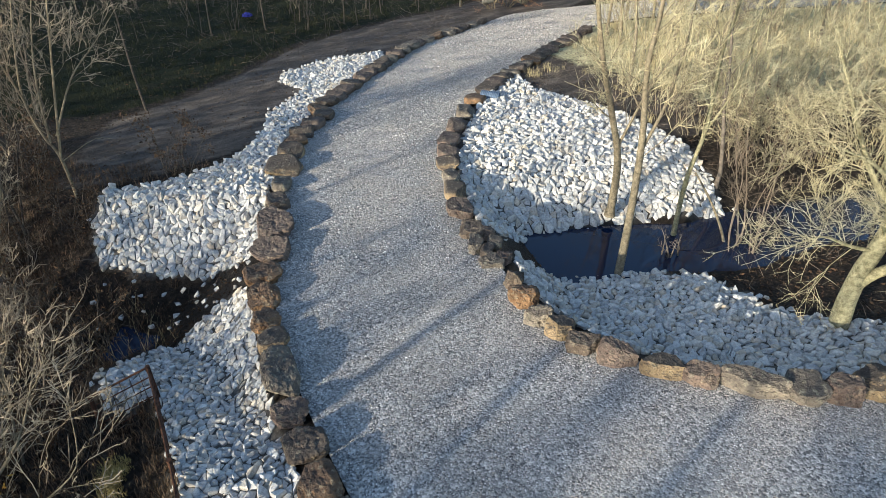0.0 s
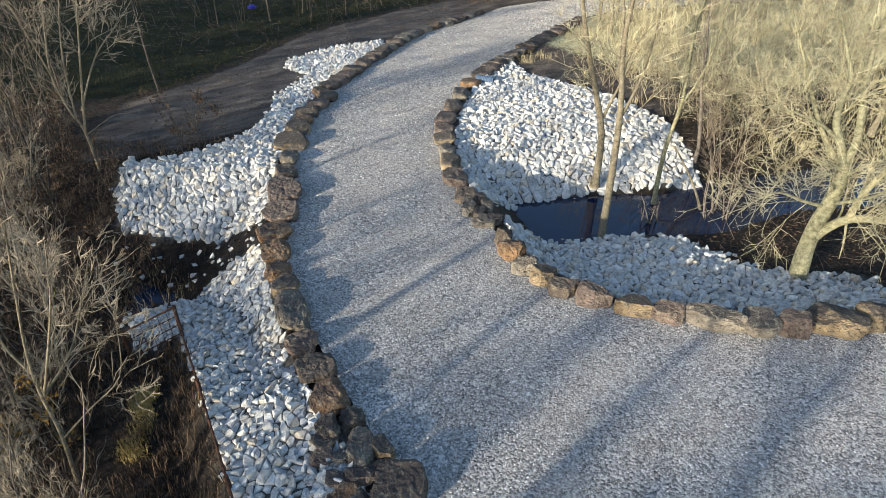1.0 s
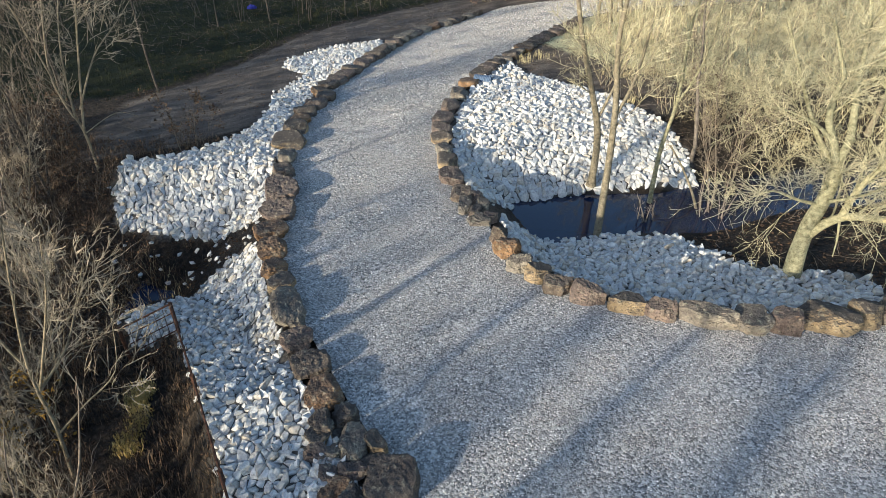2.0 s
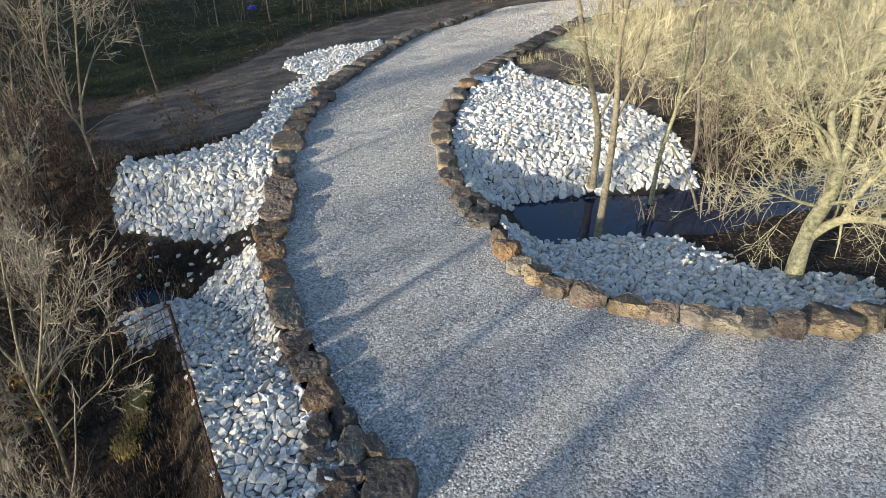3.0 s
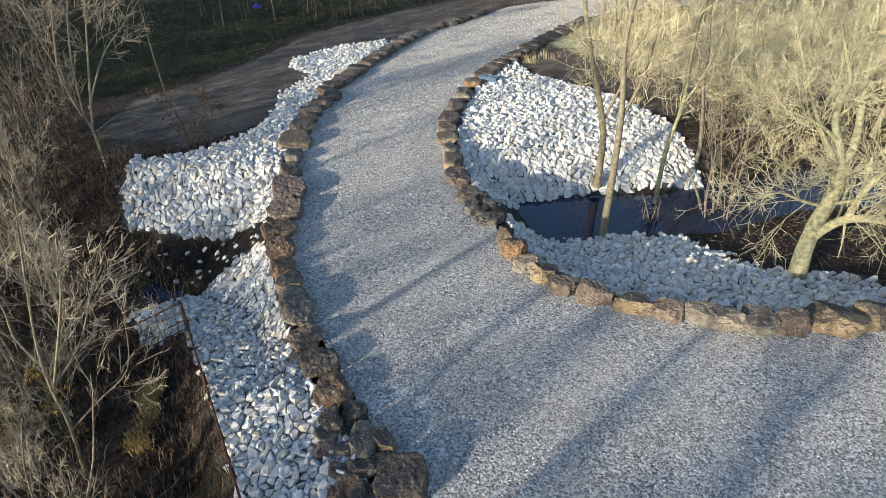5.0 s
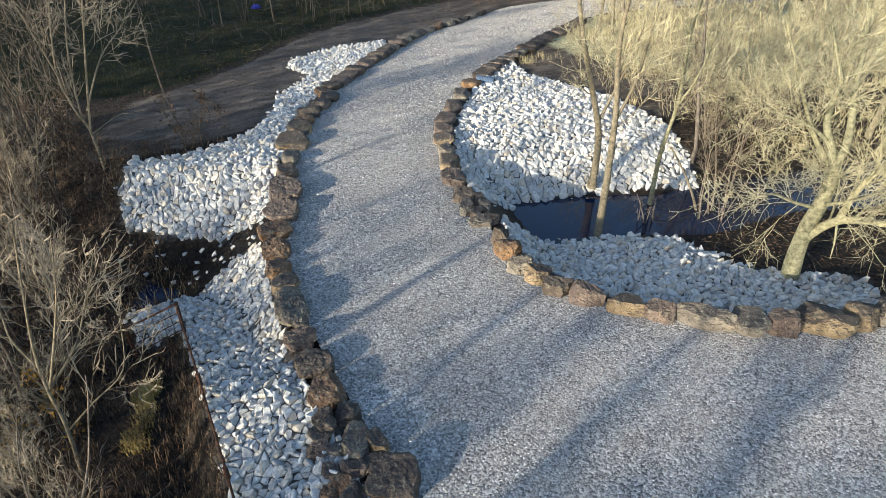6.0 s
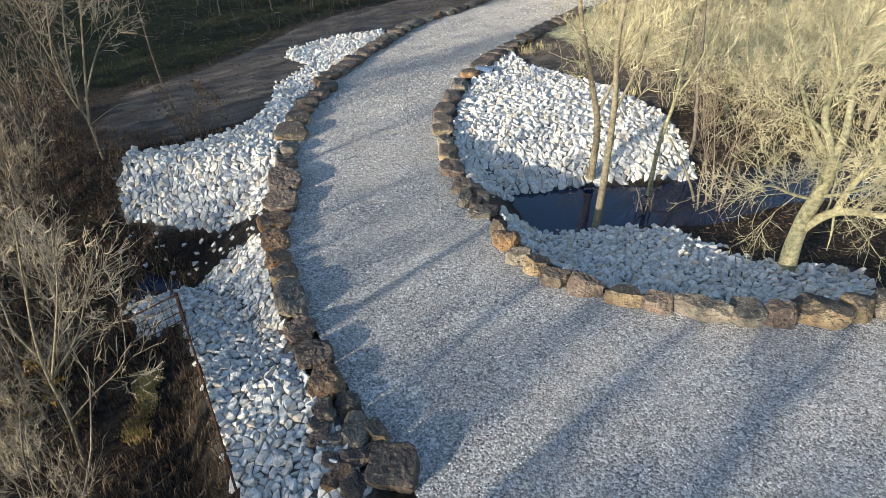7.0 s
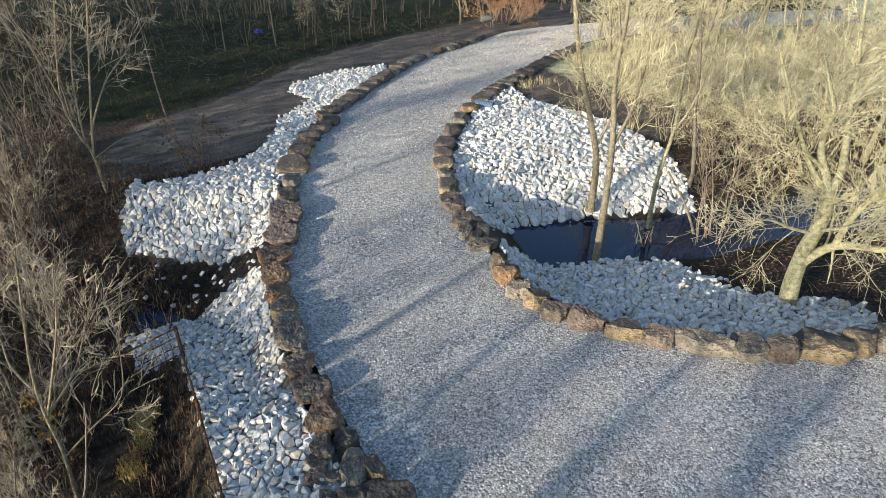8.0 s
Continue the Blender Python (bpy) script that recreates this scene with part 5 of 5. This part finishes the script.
def build_fence():
    fence = new("fence")
    tagged(fence, "old rusty steel panel fence leaning beside the white rocks", "fence")
    corner = Vector((-4.78, 7.02, 0.12))
    run = [corner, Vector((-3.75, 5.25, 0.08)), Vector((-2.75, 3.5, 0.08)), Vector((-1.75, 1.75, 0.05))]
    leg = [corner, Vector((-5.6, 6.62, -0.14))]
    for p in run + leg[1:]:
        part("post", rod(p + Vector((0, 0, -1.35)), p + Vector((0, 0, 0.03)), 0.035, 8), rust, fence)
    for line in (run, leg):
        for a, b in zip(line[:-1], line[1:]):
            for k in range(5):
                part("rail", rod(a - Vector((0, 0, 0.2 * k)), b - Vector((0, 0, 0.2 * k)), 0.012 if k else 0.02), rust, fence)
            n = 6
            for k in range(1, n):
                p = a.lerp(b, k / n)
                part("wire", rod(p - Vector((0, 0, 0.85)), p, 0.006, 4), rust, fence)


build_fence()


# ---- small things ----
def lathe(profile, sides=20):
    """A turned shape about z: profile is (radius, height) from end to end."""
    bm = bmesh.new()
    rings = [[bm.verts.new((r * math.cos(6.2832 * k / sides), r * math.sin(6.2832 * k / sides), z)) for k in range(sides)] for r, z in profile]
    for a, b in zip(rings[:-1], rings[1:]):
        for k in range(sides):
            bm.faces.new((a[k], a[(k + 1) % sides], b[(k + 1) % sides], b[k]))
    return bm


def build_small():
    # ribbed drain pipe that comes out under the boulders
    prof = []
    for k in range(22):
        prof.append((0.17 + 0.014 * (k % 2), -0.32 + 0.64 * k / 21))
    prof += [(0.15, 0.32), (0.15, -0.28)]
    pipe = part("drain_pipe", lathe(prof), pipe_grey)
    pipe.matrix_world = pose(1.52, 20.35, 0.1, 94, 0, 72)
    tagged(pipe, "ribbed grey-blue plastic drain pipe under the boulders", "pipe")
    # crumpled blue sheet in the grass
    bm = bmesh.new()
    bmesh.ops.create_icosphere(bm, subdivisions=3, radius=1)
    for v in bm.verts:
        p = v.co.normalized()
        k = 1 + 0.45 * noise.noise(p * 2.3) + 0.25 * noise.noise(p * 5.5)
        v.co = Vector((p.x * 0.24 * k, p.y * 0.18 * k, max(p.z, -0.3) * 0.15 * k))
    bag = part("plastic_bag", bm, blue_plastic)
    bag.matrix_world = pose(-10.7, 33.8, float(ground_height(-10.7, 33.8)) + 0.08, 0, 0, 30)
    tagged(bag, "crumpled blue plastic sheet lying in the grass", "plastic sheet")
    # game feeder: a small drum slung between two cords
    feeder = new("hanging_drum")
    feeder.matrix_world = pose(2.25, 34.85, 0.62, 0, 0, 12)
    tagged(feeder, "small pale drum hanging on two cords from a branch", "drum")
    drum = part("drum", lathe([(0.0, -0.3), (0.17, -0.3), (0.18, -0.28), (0.175, -0.1), (0.182, -0.08), (0.175, -0.06), (0.175, 0.06), (0.182, 0.08), (0.175, 0.1), (0.18, 0.28), (0.17, 0.3), (0.14, 0.29), (0.13, 0.1), (0.0, 0.1)]), plain("weathered_zinc", (0.13, 0.125, 0.11), 0.6), feeder, "", True)
    drum.matrix_basis = pose(0, 0, 0, 0, 90, 0)
    for k in (-0.2, 0.2):
        part("cord", rod((k, 0, 0.17), (k * 0.8, 0, 2.1), 0.008, 5), twig_brown_shaded, feeder)
    post = put(bare_tree("bare_tree", 51, 5.2, 0.07, (6, 5, 3, 1), first=0.5, spread=0.8, wood=bark_tan, twig=twig_red, limb_len=0.4,
                         forks=[([(0, 0, 2.0), (0.7, -0.8, 2.55), (1.45, -1.65, 2.68), (2.3, -2.5, 2.75)], 0.045)]), 0.8, 36.5)
    tagged(post, "bare red-twigged tree with a low branch over the road end", "tree")


build_small()
